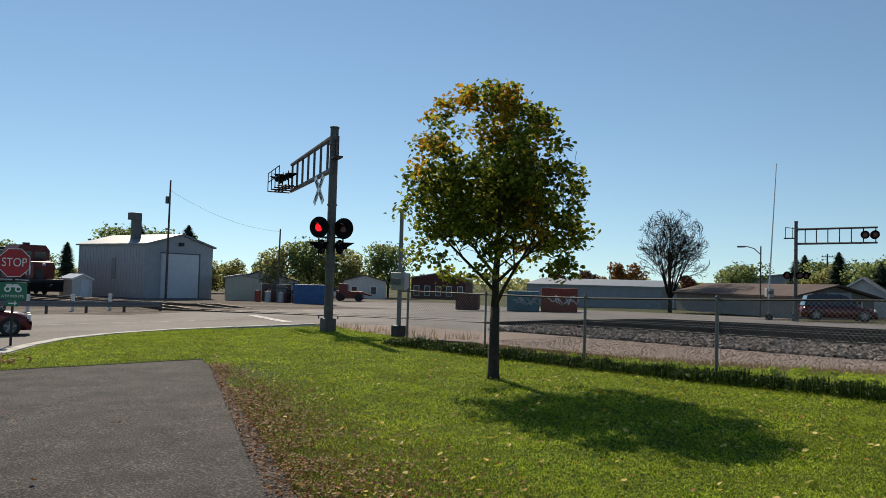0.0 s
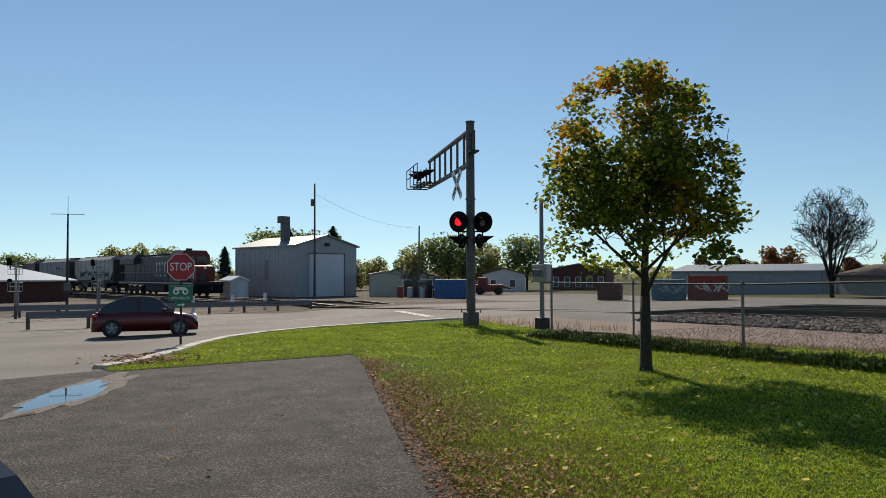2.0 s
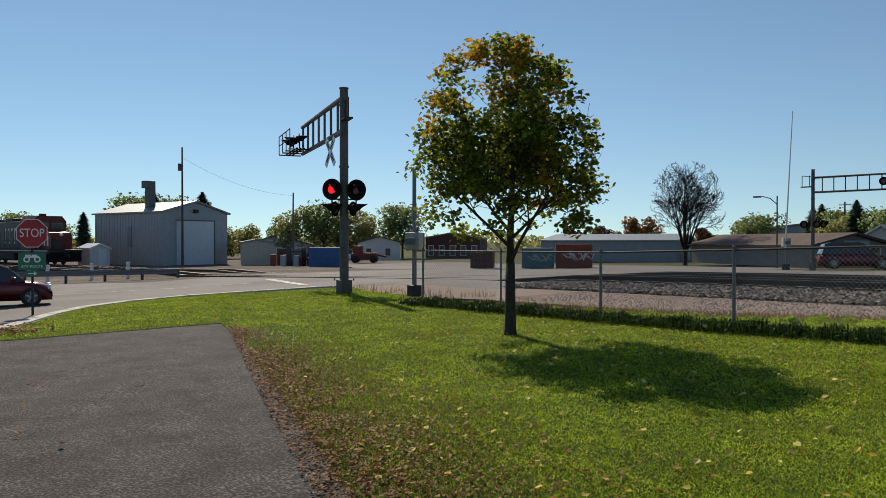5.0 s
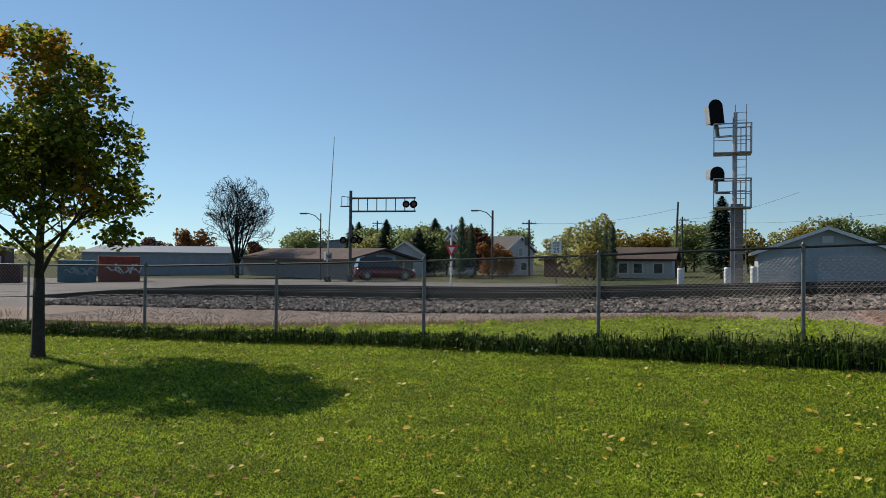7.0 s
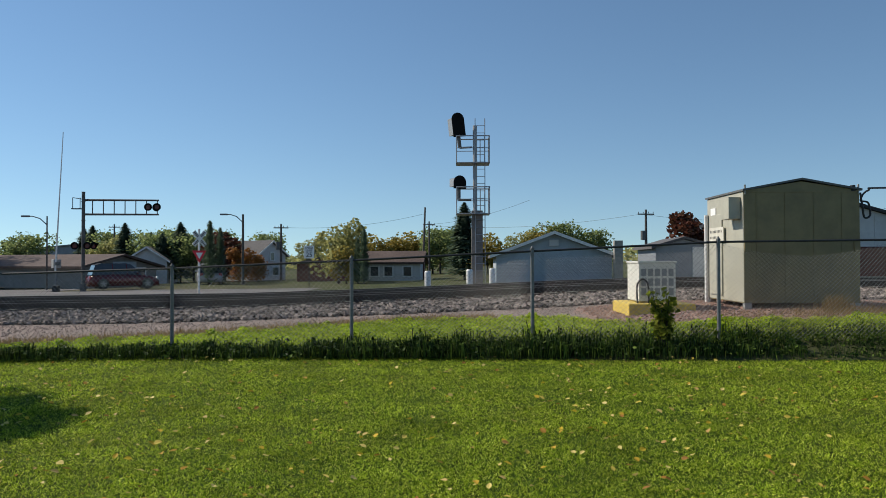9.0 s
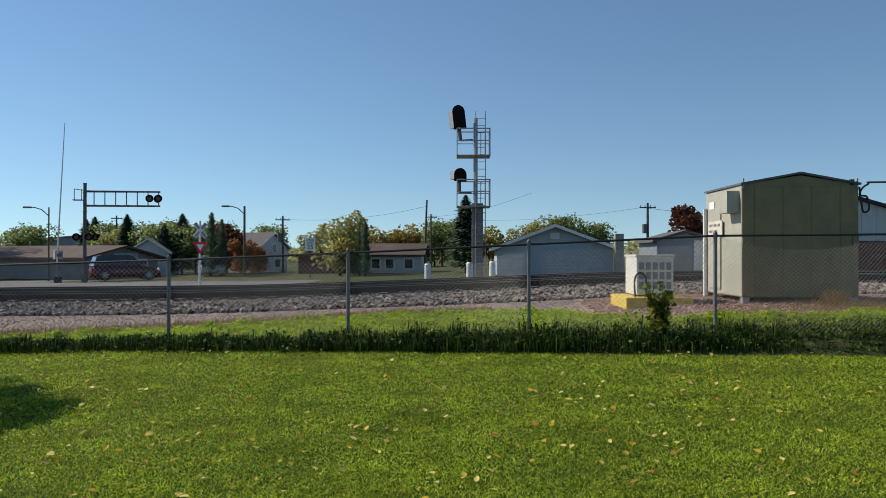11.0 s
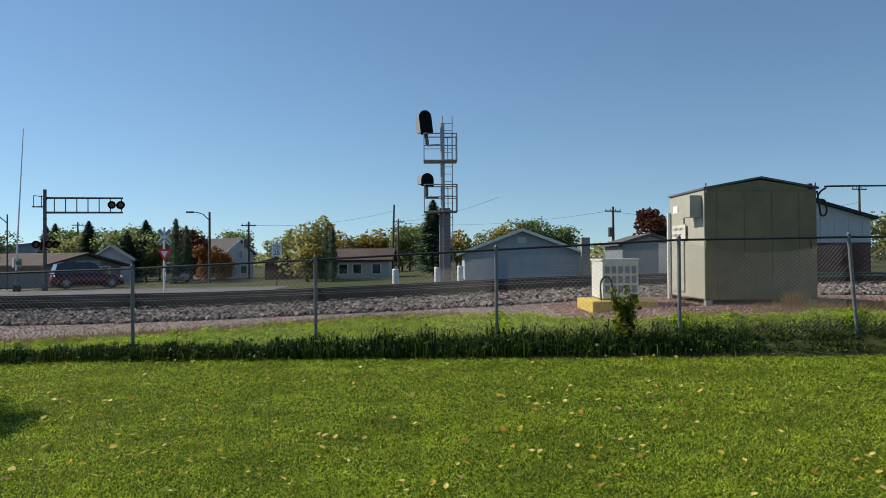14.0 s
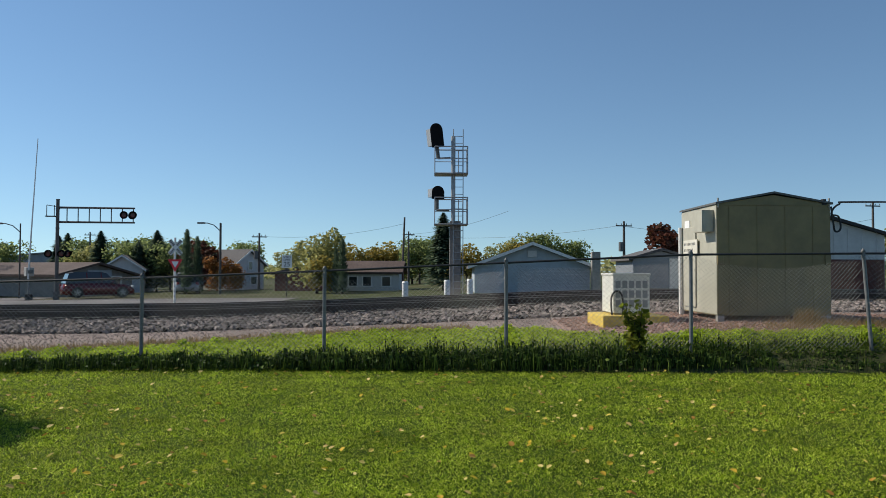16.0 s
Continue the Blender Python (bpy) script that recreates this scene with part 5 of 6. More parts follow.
def locomotive(m):
    t = thing("locomotive", m, "dark grey freight locomotive with a red cab and nose", "locomotive")
    part("frame", B(box, (-11, 0, 1.25), (21.6, 3.0, 0.35), 0, 0.03), M["dark"], t)
    part("fuel_tank", B(box, (-10.8, 0, 0.75), (5.2, 2.7, 0.85), 0, 0.18), M["dark"], t)
    for c in (-4.2, -17.6):
        side_frame(t, c, 4.6)
        for k in (-1.8, 0, 1.8):
            wheelset(t, c + k)
    part("long_hood", B(box, (-12.2, 0, 2.75), (12.6, 1.8, 2.7), 0, 0.12), M["locogrey"], t)
    bm = bmesh.new()
    prism(bm, [(-1.5, 3.35), (1.5, 3.35), (1.5, 3.95), (1.1, 4.4), (-1.1, 4.4), (-1.5, 3.95)], -21.2, -16.6, "X")
    part("radiator_hood", bm, M["locogrey"], t)
    part("rear_hood", B(box, (-19.4, 0, 2.5), (3.6, 1.9, 2.3), 0, 0.08), M["locogrey"], t)
    bm = bmesh.new()
    prism(bm, [(-1.5, 1.45), (1.5, 1.45), (1.5, 4.05), (1.1, 4.55), (-1.1, 4.55), (-1.5, 4.05)], -6.3, -3.4, "X")
    cab = part("cab", bm, M["locored"], t, "red painted cab")
    for s in (-1, 1):
        for q in (-5.5, -4.3):
            part("window", B(box, (q, s * 1.505, 3.45), (0.8, 0.03, 0.7), 0, 0.01), M["glass"], cab)
    for s in (-0.65, 0.65):
        part("windscreen", B(box, (-3.385, s, 3.65), (0.03, 1.05, 0.6), 0, 0.01), M["glass"], cab)
    bm = bmesh.new()
    prism(bm, [(-3.5, 1.45), (-1.1, 1.45), (-0.95, 2.5), (-1.25, 2.95), (-3.5, 3.25)], -0.95, 0.95)
    nose = part("nose", bm, M["locored"], t, "red short nose")
    part("headlight", B(rod, (-1.2, 0, 2.75), (-1.05, 0, 2.7), 0.16, seg=12), M["signwhite"], nose)
    part("door", B(box, (-1.0, -0.4, 2.0), (0.04, 0.6, 1.1), 0, 0.01), M["locogrey"], nose)
    for s in (-0.3, 0.55):
        part("painted_band", B(box, (-2.1 + s * 0.8, -0.958, 2.2), (0.25, 0.015, 0.9)), M["signwhite"], nose)
    for k in range(4):
        part("painted_bar", B(box, (-9.0 - k * 0.75, -0.912, 2.9), (0.3, 0.02, 1.1)), M["ivory"], t, "pale painted bar")
    part("letter_bars", B(box, (-10.2, -0.912, 2.05), (2.6, 0.015, 0.2)), M["ivory"], t)
    part("pilot", B(box, (-0.35, 0, 0.8), (0.3, 2.9, 1.0), 0, 0.05), M["black"], t)
    part("coupler", B(box, (0.1, 0, 0.85), (0.7, 0.25, 0.3), 0, 0.04), M["dark"], t)
    for s in (-1, 1):
        for k in range(4):
            part("step", B(box, (-0.75, s * 1.35, 0.35 + k * 0.28), (0.5, 0.3, 0.04)), M["dark"], t)
        bm = bmesh.new()
        for q in np.linspace(-20.8, -0.7, 13):
            rod(bm, (q, s * 1.45, 1.4), (q, s * 1.45, 2.4), 0.02, seg=6)
        rod(bm, (-20.8, s * 1.45, 2.4), (-0.7, s * 1.45, 2.4), 0.02, seg=6)
        part("handrail", bm, M["galv"] if s < 0 else M["dark"], t)
        for k in range(9):
            part("access_door", B(box, (-7.4 - k * 1.15, s * 0.91, 2.4), (0.9, 0.03, 1.6)), M["locogrey"], t)
    part("exhaust", B(box, (-11.5, 0, 4.25), (1.6, 1.0, 0.4), 0, 0.05), M["dark"], t)
    part("fan_housing", B(box, (-14.5, 0, 4.2), (2.0, 1.4, 0.3), 0, 0.06), M["dark"], t)
    part("horn", B(box, (-5.0, 0, 4.7), (0.5, 0.5, 0.2), 0, 0.04), M["dark"], t)
    part("sill_stripe", B(box, (-11, -1.505, 1.3), (21, 0.015, 0.08)), M["ivory"], t)


def hopper(m, material, label, L=17.0, marks=False):
    t = thing("hopper_wagon", m, label, "freight wagon", "hopper wagons")
    bm = bmesh.new()
    for s in (-1, 1):
        prism(bm, [(-L + 2.0, 1.5), (-L + 0.9, 2.6), (-L + 0.9, 4.0), (-0.9, 4.0), (-0.9, 2.6), (-2.0, 1.5)], s * 1.45, s * 1.5)
    part("side", bm, material, t)
    bm = bmesh.new()
    prism(bm, [(-1.48, 1.5), (1.48, 1.5), (1.52, 2.6), (1.5, 4.0), (0.9, 4.4), (-0.9, 4.4), (-1.5, 4.0)], -L + 1.9, -1.9, "X")
    part("body", bm, material, t)
    for x0 in (-L + 1.2, -1.2):
        bm = bmesh.new()
        d = 1 if x0 < -5 else -1
        prism(bm, [(x0, 3.95), (x0 + d * 1.0, 3.95), (x0 + d * 3.4, 1.4), (x0 + d * 2.2, 1.4)], -1.3, 1.3)
        part("end_slope", bm, material, t)
        part("end_frame", B(box, (x0 - d * 0.4, 0, 2.6), (0.15, 2.9, 2.6)), M["dark"], t)
        bm = bmesh.new()
        for k in range(8):
            rod(bm, (x0 - d * 0.45, -1.5, 1.4 + k * 0.35), (x0 - d * 0.05, -1.5, 1.4 + k * 0.35), 0.02, seg=6)
        for q in (0.05, 0.45):
            rod(bm, (x0 - d * q, -1.5, 1.2), (x0 - d * q, -1.5, 4.2), 0.02, seg=6)
        part("ladder", bm, M["galvdark"], t)
    for k in range(3):
        c = -L / 2 + (k - 1) * 3.6
        bm = bmesh.new()
        prism(bm, [(c - 1.7, 1.5), (c + 1.7, 1.5), (c + 0.5, 0.55), (c - 0.5, 0.55)], -1.2, 1.2)
        part("discharge_bay", bm, M["dark"], t)
    part("sill", B(box, (-L / 2, 0, 1.35), (L - 0.4, 2.7, 0.28)), M["dark"], t)
    part("roof_walk", B(box, (-L / 2, 0, 4.48), (L - 2.5, 0.7, 0.06)), M["galvdark"], t)
    for k in range(4):
        part("hatch", B(box, (-L / 2 + (k - 1.5) * 3.2, 0.0, 4.45), (2.4, 1.0, 0.12), 0, 0.02), M["galvdark"], t)
    for k in range(9):
        part("side_post", B(box, (-2.4 - k * (L - 4.8) / 8, -1.52, 2.75), (0.07, 0.05, 2.45)), material, t)
    for c in (-1.9, -L + 1.9):
        side_frame(t, c, 2.4)
        for k in (-0.9, 0.9):
            wheelset(t, c + k, 0.46, 0.46)
    part("letter_bars", B(box, (-L * 0.35, -1.51, 3.1), (2.2, 0.015, 0.22)), M["dark"], t)
    if marks:
        rnd = random.Random(3)
        for k in range(14):
            u = -3 - k * 0.8
            bm = bmesh.new()
            path_tube(bm, [(u + q * 0.2, -1.56, 1.9 + rnd.uniform(0, 0.7)) for q in range(5)], [0.06, 0.08, 0.05, 0.07, 0.03], 5)
            part("painted_mark", bm, M["teal"] if k % 3 else M["dark"], t)


TX = -76.0


def on_track(x, L):
    """A vehicle on the far track with its front at x, heading along the bend."""
    a = math.degrees(math.atan2(track_y(x) - track_y(x - L), L))
    return pose(x, track_y(x) + 4.3, rail_z(x), 0, 0, a)


locomotive(on_track(TX, 21))
for k, (m_, lb) in enumerate(((M["hopper"], "grey covered hopper wagon with painted marks"), (M["hopper"], "pale grey covered hopper wagon"), (M["hopperbrown"], "weathered brown-grey covered hopper wagon"), (M["hopperbrown"], "weathered brown-grey covered hopper wagon"), (M["hopper"], "pale grey covered hopper wagon"))):
    hopper(on_track(TX - 22.2 - k * 17.65, 17), m_, lb, marks=k == 0)


# ---- cars
def car(name, x, y, rz, L, W, H, paint, label, suv=False, roof=None):
    """A car with its nose towards its own +X."""
    z = ground_z(x, y)
    t = thing(name, pose(x, y, z, 0, 0, rz), label, "car")
    belt = 0.63 * H if not suv else 0.58 * H
    lo = 0.2
    n = 17
    bm = bmesh.new()
    rings = []
    for i in range(n):
        u = i / (n - 1)
        xx = (u - 0.5) * L
        nose = ss(0.0, 0.1, u) * ss(0.0, 0.12, 1 - u)
        top = lerp([(0, belt * 0.72), (0.06, belt * 0.95), (0.3, belt), (0.66, belt * 0.98), (0.9, belt * 0.86), (0.97, belt * 0.72), (1, belt * 0.55)], u)
        hw = W / 2 * (0.82 + 0.18 * nose)
        rings.append([bm.verts.new(p) for p in ((xx, -hw * 0.93, lo), (xx, -hw, lo + 0.25), (xx, -hw, top - 0.12), (xx, -hw * 0.9, top), (xx, hw * 0.9, top), (xx, hw, top - 0.12), (xx, hw, lo + 0.25), (xx, hw * 0.93, lo))])
    for a, b in zip(rings, rings[1:]):
        for k in range(8):
            bm.faces.new((a[k], a[(k + 1) % 8], b[(k + 1) % 8], b[k]))
    bm.faces.new(rings[0])
    bm.faces.new(rings[-1][::-1])
    bmesh.ops.recalc_face_normals(bm, faces=bm.faces)
    body = part("body", bm, paint, t, smooth=True)
    prof = [(-0.45, belt - 0.04), (-0.37, H * 0.82), (-0.28, H * 0.92), (-0.17, H * 0.985), (-0.04, H), (0.06, H * 0.975), (0.13, H * 0.905), (0.27, belt - 0.04)]
    if suv:
        prof = [(-0.47, belt - 0.04), (-0.42, H * 0.93), (-0.33, H), (0.02, H), (0.1, H * 0.94), (0.24, belt - 0.04)]
    bm = bmesh.new()
    rr = []
    for u, zz in prof:
        k = 1 - 0.22 * (zz - belt) / (H - belt)
        rr.append([bm.verts.new((u * L, s * W / 2 * 0.9 * k, zz)) for s in (-1, 1)])
    bm.faces.new([r[0] for r in rr])
    bm.faces.new([r[1] for r in rr][::-1])
    for a, b in zip(rr, rr[1:]):
        bm.faces.new((a[0], a[1], b[1], b[0]))
    bmesh.ops.recalc_face_normals(bm, faces=bm.faces)
    part("glasshouse", bm, M["glass"], t, "dark car glass")
    bm = bmesh.new()
    q = [p for p in prof if p[1] > H * 0.9]
    vs = [[bm.verts.new((u * L, s * W / 2 * 0.9 * (1 - 0.22 * (zz - belt) / (H - belt)) * 1.01, zz + 0.012)) for s in (-1, -0.5, 0.5, 1)] for u, zz in q]
    for a, b in zip(vs, vs[1:]):
        for k in range(3):
            bm.faces.new((a[k], a[k + 1], b[k + 1], b[k]))
    bmesh.ops.solidify(bm, geom=bm.faces[:], thickness=0.03)
    part("roof", bm, roof or paint, t, smooth=True)
    for s in (-1, 1):
        for u in ((-0.06,) if not suv else (-0.17, 0.03)):
            part("pillar", B(rod, (u * L, s * W / 2 * 0.9, belt - 0.03), (u * L - 0.05, s * W / 2 * 0.9 * 0.79, H * 0.97), 0.04), paint, t)
        part("mirror", B(box, (0.17 * L, s * (W / 2 + 0.05), belt + 0.06), (0.14, 0.16, 0.12), 0, 0.03), paint, t)
        part("headlight", B(box, (0.475 * L, s * W * 0.33, belt * 0.74), (0.12, 0.3, 0.16), 0, 0.04), M["signwhite"], t)
        part("tail_light", B(box, (-0.485 * L, s * W * 0.37, belt * 0.8), (0.08, 0.2, 0.22), 0, 0.03), M["stopred"], t)
        for u in (-0.31, 0.32):
            r = 0.31 if not suv else 0.36
            w_ = part("wheel", B(rod, (u * L, s * (W / 2 - 0.2), r), (u * L, s * (W / 2 + 0.01), r), r, seg=24), M["tyre"], t)
            part("rim", B(rod, (u * L, s * (W / 2 - 0.03), r), (u * L, s * (W / 2 + 0.02), r), r * 0.66, r * 0.62, seg=20), M["galvdark"], w_)
            for k in range(5):
                an = k * math.tau / 5 + 0.3
                part("spoke", B(rod, (u * L, s * (W / 2 + 0.025), r), (u * L + math.cos(an) * r * 0.6, s * (W / 2 + 0.02), r + math.sin(an) * r * 0.6), 0.04, 0.03, seg=6), M["brightsteel"], w_)
    part("bumper", B(box, (0.485 * L, 0, lo + 0.16), (0.12, W * 0.8, 0.2), 0, 0.04), M["dark"], t)
    return t


car("coupe", -29.0, 4.4, 80, 3.4, 1.7, 1.36, M["carred"], "dark red two-door coupe with a black roof on the road", roof=M["black"])
car("suv", -22.3, 51.5, 35, 4.4, 1.85, 1.7, M["carred"], "dark red sport utility car on the far street", True, M["dark"])
car("pickup", -19.6, 61.5, 110, 5.0, 1.9, 1.6, M["greysiding"], "grey pickup car parked under trees", True)
car("van", 16.9, 58.0, 100, 4.6, 1.8, 1.7, M["bluegrey"], "blue-grey van parked by the garages", True)
car("parked_car", -4.06, -1.0, 204.3, 4.2, 1.7, 1.44, M["locogrey"], "dark grey parked car standing on the asphalt lot")
car("white_car", -89.4, 54.6, 60, 4.5, 1.8, 1.5, M["white"], "white car parked in the yard")


# ---------------------------------------------------------------- trees far off
def broadleaf(name, h, w, leaf, seed, label, n=2700, size=0.44, trunk=0.22):
    rnd = random.Random(seed)
    t = thing(name, pose(0, 0, -50), label, "tree", "trees beyond the tracks")
    limbs, tips = branches(rnd, None, h * 0.42, 0.7, 5, h * 0.25, h * 0.022, 1, 0.8)
    part("trunk", limb_mesh(limbs, 6), M["bark"], t, smooth=True)
    lobes = [(Vector((rnd.uniform(-0.32, 0.32) * w, rnd.uniform(-0.32, 0.32) * w, h * rnd.uniform(0.26, 0.86))), rnd.uniform(0.16, 0.3) * w) for _ in range(17)]
    pts = []
    while len(pts) < n:
        c, r = rnd.choice(lobes)
        d = Vector((rnd.gauss(0, 1), rnd.gauss(0, 1), rnd.gauss(0, 1))).normalized() * r * rnd.uniform(0.55, 1.08)
        p = c + d
        if h * 0.06 < p.z < h * 1.02:
            pts.append(p)
    v, f = leaf_cloud(pts, size, rnd, "quad")
    raw("crown", v, f, M[leaf], t)
    return t


def conifer(name, h, w, seed, label, n=1500, slim=False):
    rnd = random.Random(seed)
    t = thing(name, pose(0, 0, -50), label, "tree", "trees beyond the tracks")
    part("trunk", B(rod, (0, 0, -0.2), (0, 0, h * 0.95), h * 0.016, 0.02, 7), M["bark"], t)
    verts, faces = [], []
    for k in range(n):
        u = rnd.random() ** 0.75
        z = h * (0.06 + 0.94 * u)
        a = rnd.uniform(0, 6.28)
        layer = 0.86 + 0.14 * math.sin(u * 45 + a) + rnd.uniform(-0.1, 0.1)
        rad = w / 2 * ((1 - u) ** (0.45 if slim else 0.68)) * layer + 0.03
        r = rad * math.sqrt(rnd.uniform(0.2, 1))
        L = (0.5 if slim else 1.0) * rnd.uniform(0.6, 1.2)
        d = Vector((math.cos(a), math.sin(a), 0.6 if slim else -0.25)).normalized()
        side = Vector((-math.sin(a), math.cos(a), 0)) * (0.13 if slim else 0.26)
        L *= min(1, 0.35 + rad)
        side *= min(1, 0.2 + rad)
        p = Vector((math.cos(a) * r, math.sin(a) * r, z))
        q = len(verts)
        verts += [tuple(p - d * L * 0.5 + side), tuple(p - d * L * 0.5 - side), tuple(p + d * L * 0.5 + Vector((0, 0, 0.03)))]
        faces.append((q, q + 1, q + 2))
    raw("crown", verts, faces, M["needle"], t)
    return t


def bare_tree(name, x, y, h, seed, label):
    """A leafless tree: upright limbs that fork again and again within an oval outline."""
    rnd = random.Random(seed)
    t = thing(name, pose(x, y, ground_z(x, y)), label, "tree")
    limbs, tips = branches(rnd, None, h * 0.66, 0.42, 11, h * 0.13, h * 0.019, 3, 0.85, wobble=0.1)

    def within(p):
        return (p.x * p.x + p.y * p.y) / (h * 0.37) ** 2 + ((p.z - h * 0.57) / (h * 0.45)) ** 2 < 1
    bm = bmesh.new()
    for pts, rad in limbs:
        keep = [p for p in pts if p.z < h * 0.4 or within(p)]
        if len(keep) > 2 and keep == pts[:len(keep)]:
            path_tube(bm, keep, [max(r, 0.016) for r in rad[:len(keep)]], 6 if rad[0] > 0.05 else 3)
    part("branchwork", bm, M["twig"], t)


def put(proto, x, y, s, rz, sz=None, label=""):
    m = pose(x, y, ground_z(x, y) - 0.1, 0, 0, rz) @ Matrix.Diagonal((s, s, sz or s, 1))
    c = copy_thing(proto, m)
    if label:
        tagged(c, label)
    return c


bare_tree("bare_tree", -42.1, 62.4, 9.6, 8, "leafless grey tree with a fan of fine branches")
PROTO = {
    "green": broadleaf("broadleaf_tree", 8, 7, "leafgreen", 1, "dark green broadleaf tree"),
    "olive": broadleaf("broadleaf_tree", 8, 7, "leafolive", 2, "olive and yellowing broadleaf tree"),
    "yellow": broadleaf("broadleaf_tree", 6, 6, "leafyellow", 3, "yellow autumn tree beyond the tracks"),
    "orange": broadleaf("broadleaf_tree", 6, 5, "leaforange", 4, "orange autumn tree beyond the tracks"),
    "red": broadleaf("broadleaf_tree", 6, 5, "leafred", 5, "dark red autumn tree beyond the houses"),
    "spruce": conifer("spruce_tree", 8, 5.2, 6, "dark blue-green spruce with drooping boughs", 2600),
    "cedar": conifer("cedar_tree", 6, 1.7, 7, "slim upright dark green cedar", 1300, True),
}
# kind, x, y, height, turn
TREES = [
    ("green", -104, 59.5, 9.3, 10), ("olive", -107, 55, 8.2, 50), ("green", -98, 70, 9.0, 80), ("olive", -101, 65.5, 8.0, 200), ("olive", -103, 62, 7.2, 120),
    ("olive", -112, 50, 5.5, 30), ("red", -113, 47.5, 4.0, 90), ("olive", -110, 46, 5.6, 300),
    ("spruce", -112, 43.5, 10.0, 0), ("green", -113, 41, 9.0, 70), ("spruce", -112, 36, 10.4, 40), ("green", -114, 38.5, 9.6, 20), ("spruce", -113.5, 45, 8.6, 60), ("green", -111, 34, 9.6, 80),
    ("olive", -139, 14, 9.6, 15), ("olive", -140, 17.5, 10.0, 75), ("green", -138, 23.8, 9.4, 135), ("spruce", -137, 33, 9.2, 0), ("spruce", -136, 36.5, 9.6, 33), ("green", -140, 5, 7.5, 222), ("olive", -142, 9, 7.0, 12), ("green", -143, 1, 8.5, 100), ("olive", -141, 27, 7.5, 20), ("green", -140, 30, 7, 44),
    ("orange", -78, 104, 6.6, 0), ("red", -84, 101, 5.4, 30), ("red", -90, 100, 5.2, 80), ("orange", -82, 108, 5.0, 10), ("red", -72, 112, 5.0, 70),
    ("green", -51, 92, 6.3, 20), ("spruce", -46, 95, 6.6, 0), ("green", -54, 94, 5.6, 110), ("spruce", -44, 93, 6.8, 50), ("green", -41, 92, 6.4, 44),
    ("spruce", -35.5, 82.5, 6.4, 10), ("green", -32.5, 82, 5.7, 10), ("green", -29, 80, 5.8, 90), ("green", -27, 70.5, 4.8, 160), ("spruce", -25, 70, 5.6, 30), ("green", -23.6, 69.5, 4.6, 80), ("spruce", -26.3, 69, 4.6, 50), ("green", -22, 71, 5.0, 250), ("olive", -37.5, 84, 5.2, 90), ("green", -39.5, 86, 5.0, 10),
    ("cedar", -18.85, 59.2, 5.0, 0), ("cedar", -18.3, 60.0, 4.5, 40), ("cedar", -6.4, 54.8, 4.0, 0), ("cedar", -6.9, 55.4, 3.4, 80), ("orange", -17.2, 62.5, 2.9, 0), ("orange", -16.2, 63.5, 2.3, 60), ("red", -20.3, 68, 4.6, 20),
    ("olive", -8.6, 57.5, 5.0, 5), ("yellow", -7.9, 56.6, 2.8, 20),
    ("yellow", -9.0, 89, 4.8, 0), ("yellow", -6.0, 90, 5.0, 60), ("yellow", -4.5, 91, 4.6, 110), ("green", -1.5, 86, 5.6, 20), ("green", 1.0, 88, 5.4, 77), ("olive", -2.5, 92, 5.2, 0),
    ("spruce", 0.8, 55.1, 5.6, 0), ("yellow", 3.2, 72, 3.8, 30),
    ("olive", 7.5, 80, 4.7, 30), ("yellow", 9.2, 80, 4.6, 70), ("green", 11.2, 79.5, 5.4, 150), ("green", 14.2, 79, 4.6, 200),
    ("red", 21.9, 72, 5.8, 10), ("green", 30, 76, 5.0, 0), ("olive", 44, 70, 6.0, 40), ("green", 40, 72, 5.2, 80),
    ("green", -14, 100, 5.6, 20), ("olive", -19, 102, 5.4, 20), ("green", -24, 100, 6.0, 50),
]
for k, x, y, h, a in TREES:
    h *= 0.8 if x < -135 else 1.0
    h0 = {"green": 8, "olive": 8, "yellow": 6, "orange": 6, "red": 6, "spruce": 8, "cedar": 6}[k]
    put(PROTO[k], x, y, h / h0, a)
for k, (x, y) in zip(PROTO.values(), ((-120, 60), (-118, 66), (-12, 95), (-88, 112), (-94, 108), (-38, 96), (-19.4, 60.6))):
    k.matrix_basis = pose(x, y, ground_z(x, y) - 0.1) @ Matrix.Scale(0.75, 4)

# distant woods on the skyline
rnd = random.Random(77)
pts = []
for k in range(15000):
    a = radians(rnd.uniform(-42, 108))
    d = rnd.uniform(210, 320)
    x, y = -math.sin(a) * d, math.cos(a) * d
    top = 4.2 + 3.0 * noise.noise(Vector((a * 14, 0, 0))) + 1.5 * noise.noise(Vector((a * 60, 3, 0)))
    pts.append(Vector((x, y, ground_z(x, y) + rnd.random() ** 0.7 * max(1.5, top))))
v, f = leaf_cloud(pts, 1.8, rnd, "quad")
tagged(raw("distant_woods", v, f, M["leafolive"]), "distant low woods along the skyline", "woods", kind="stuff")


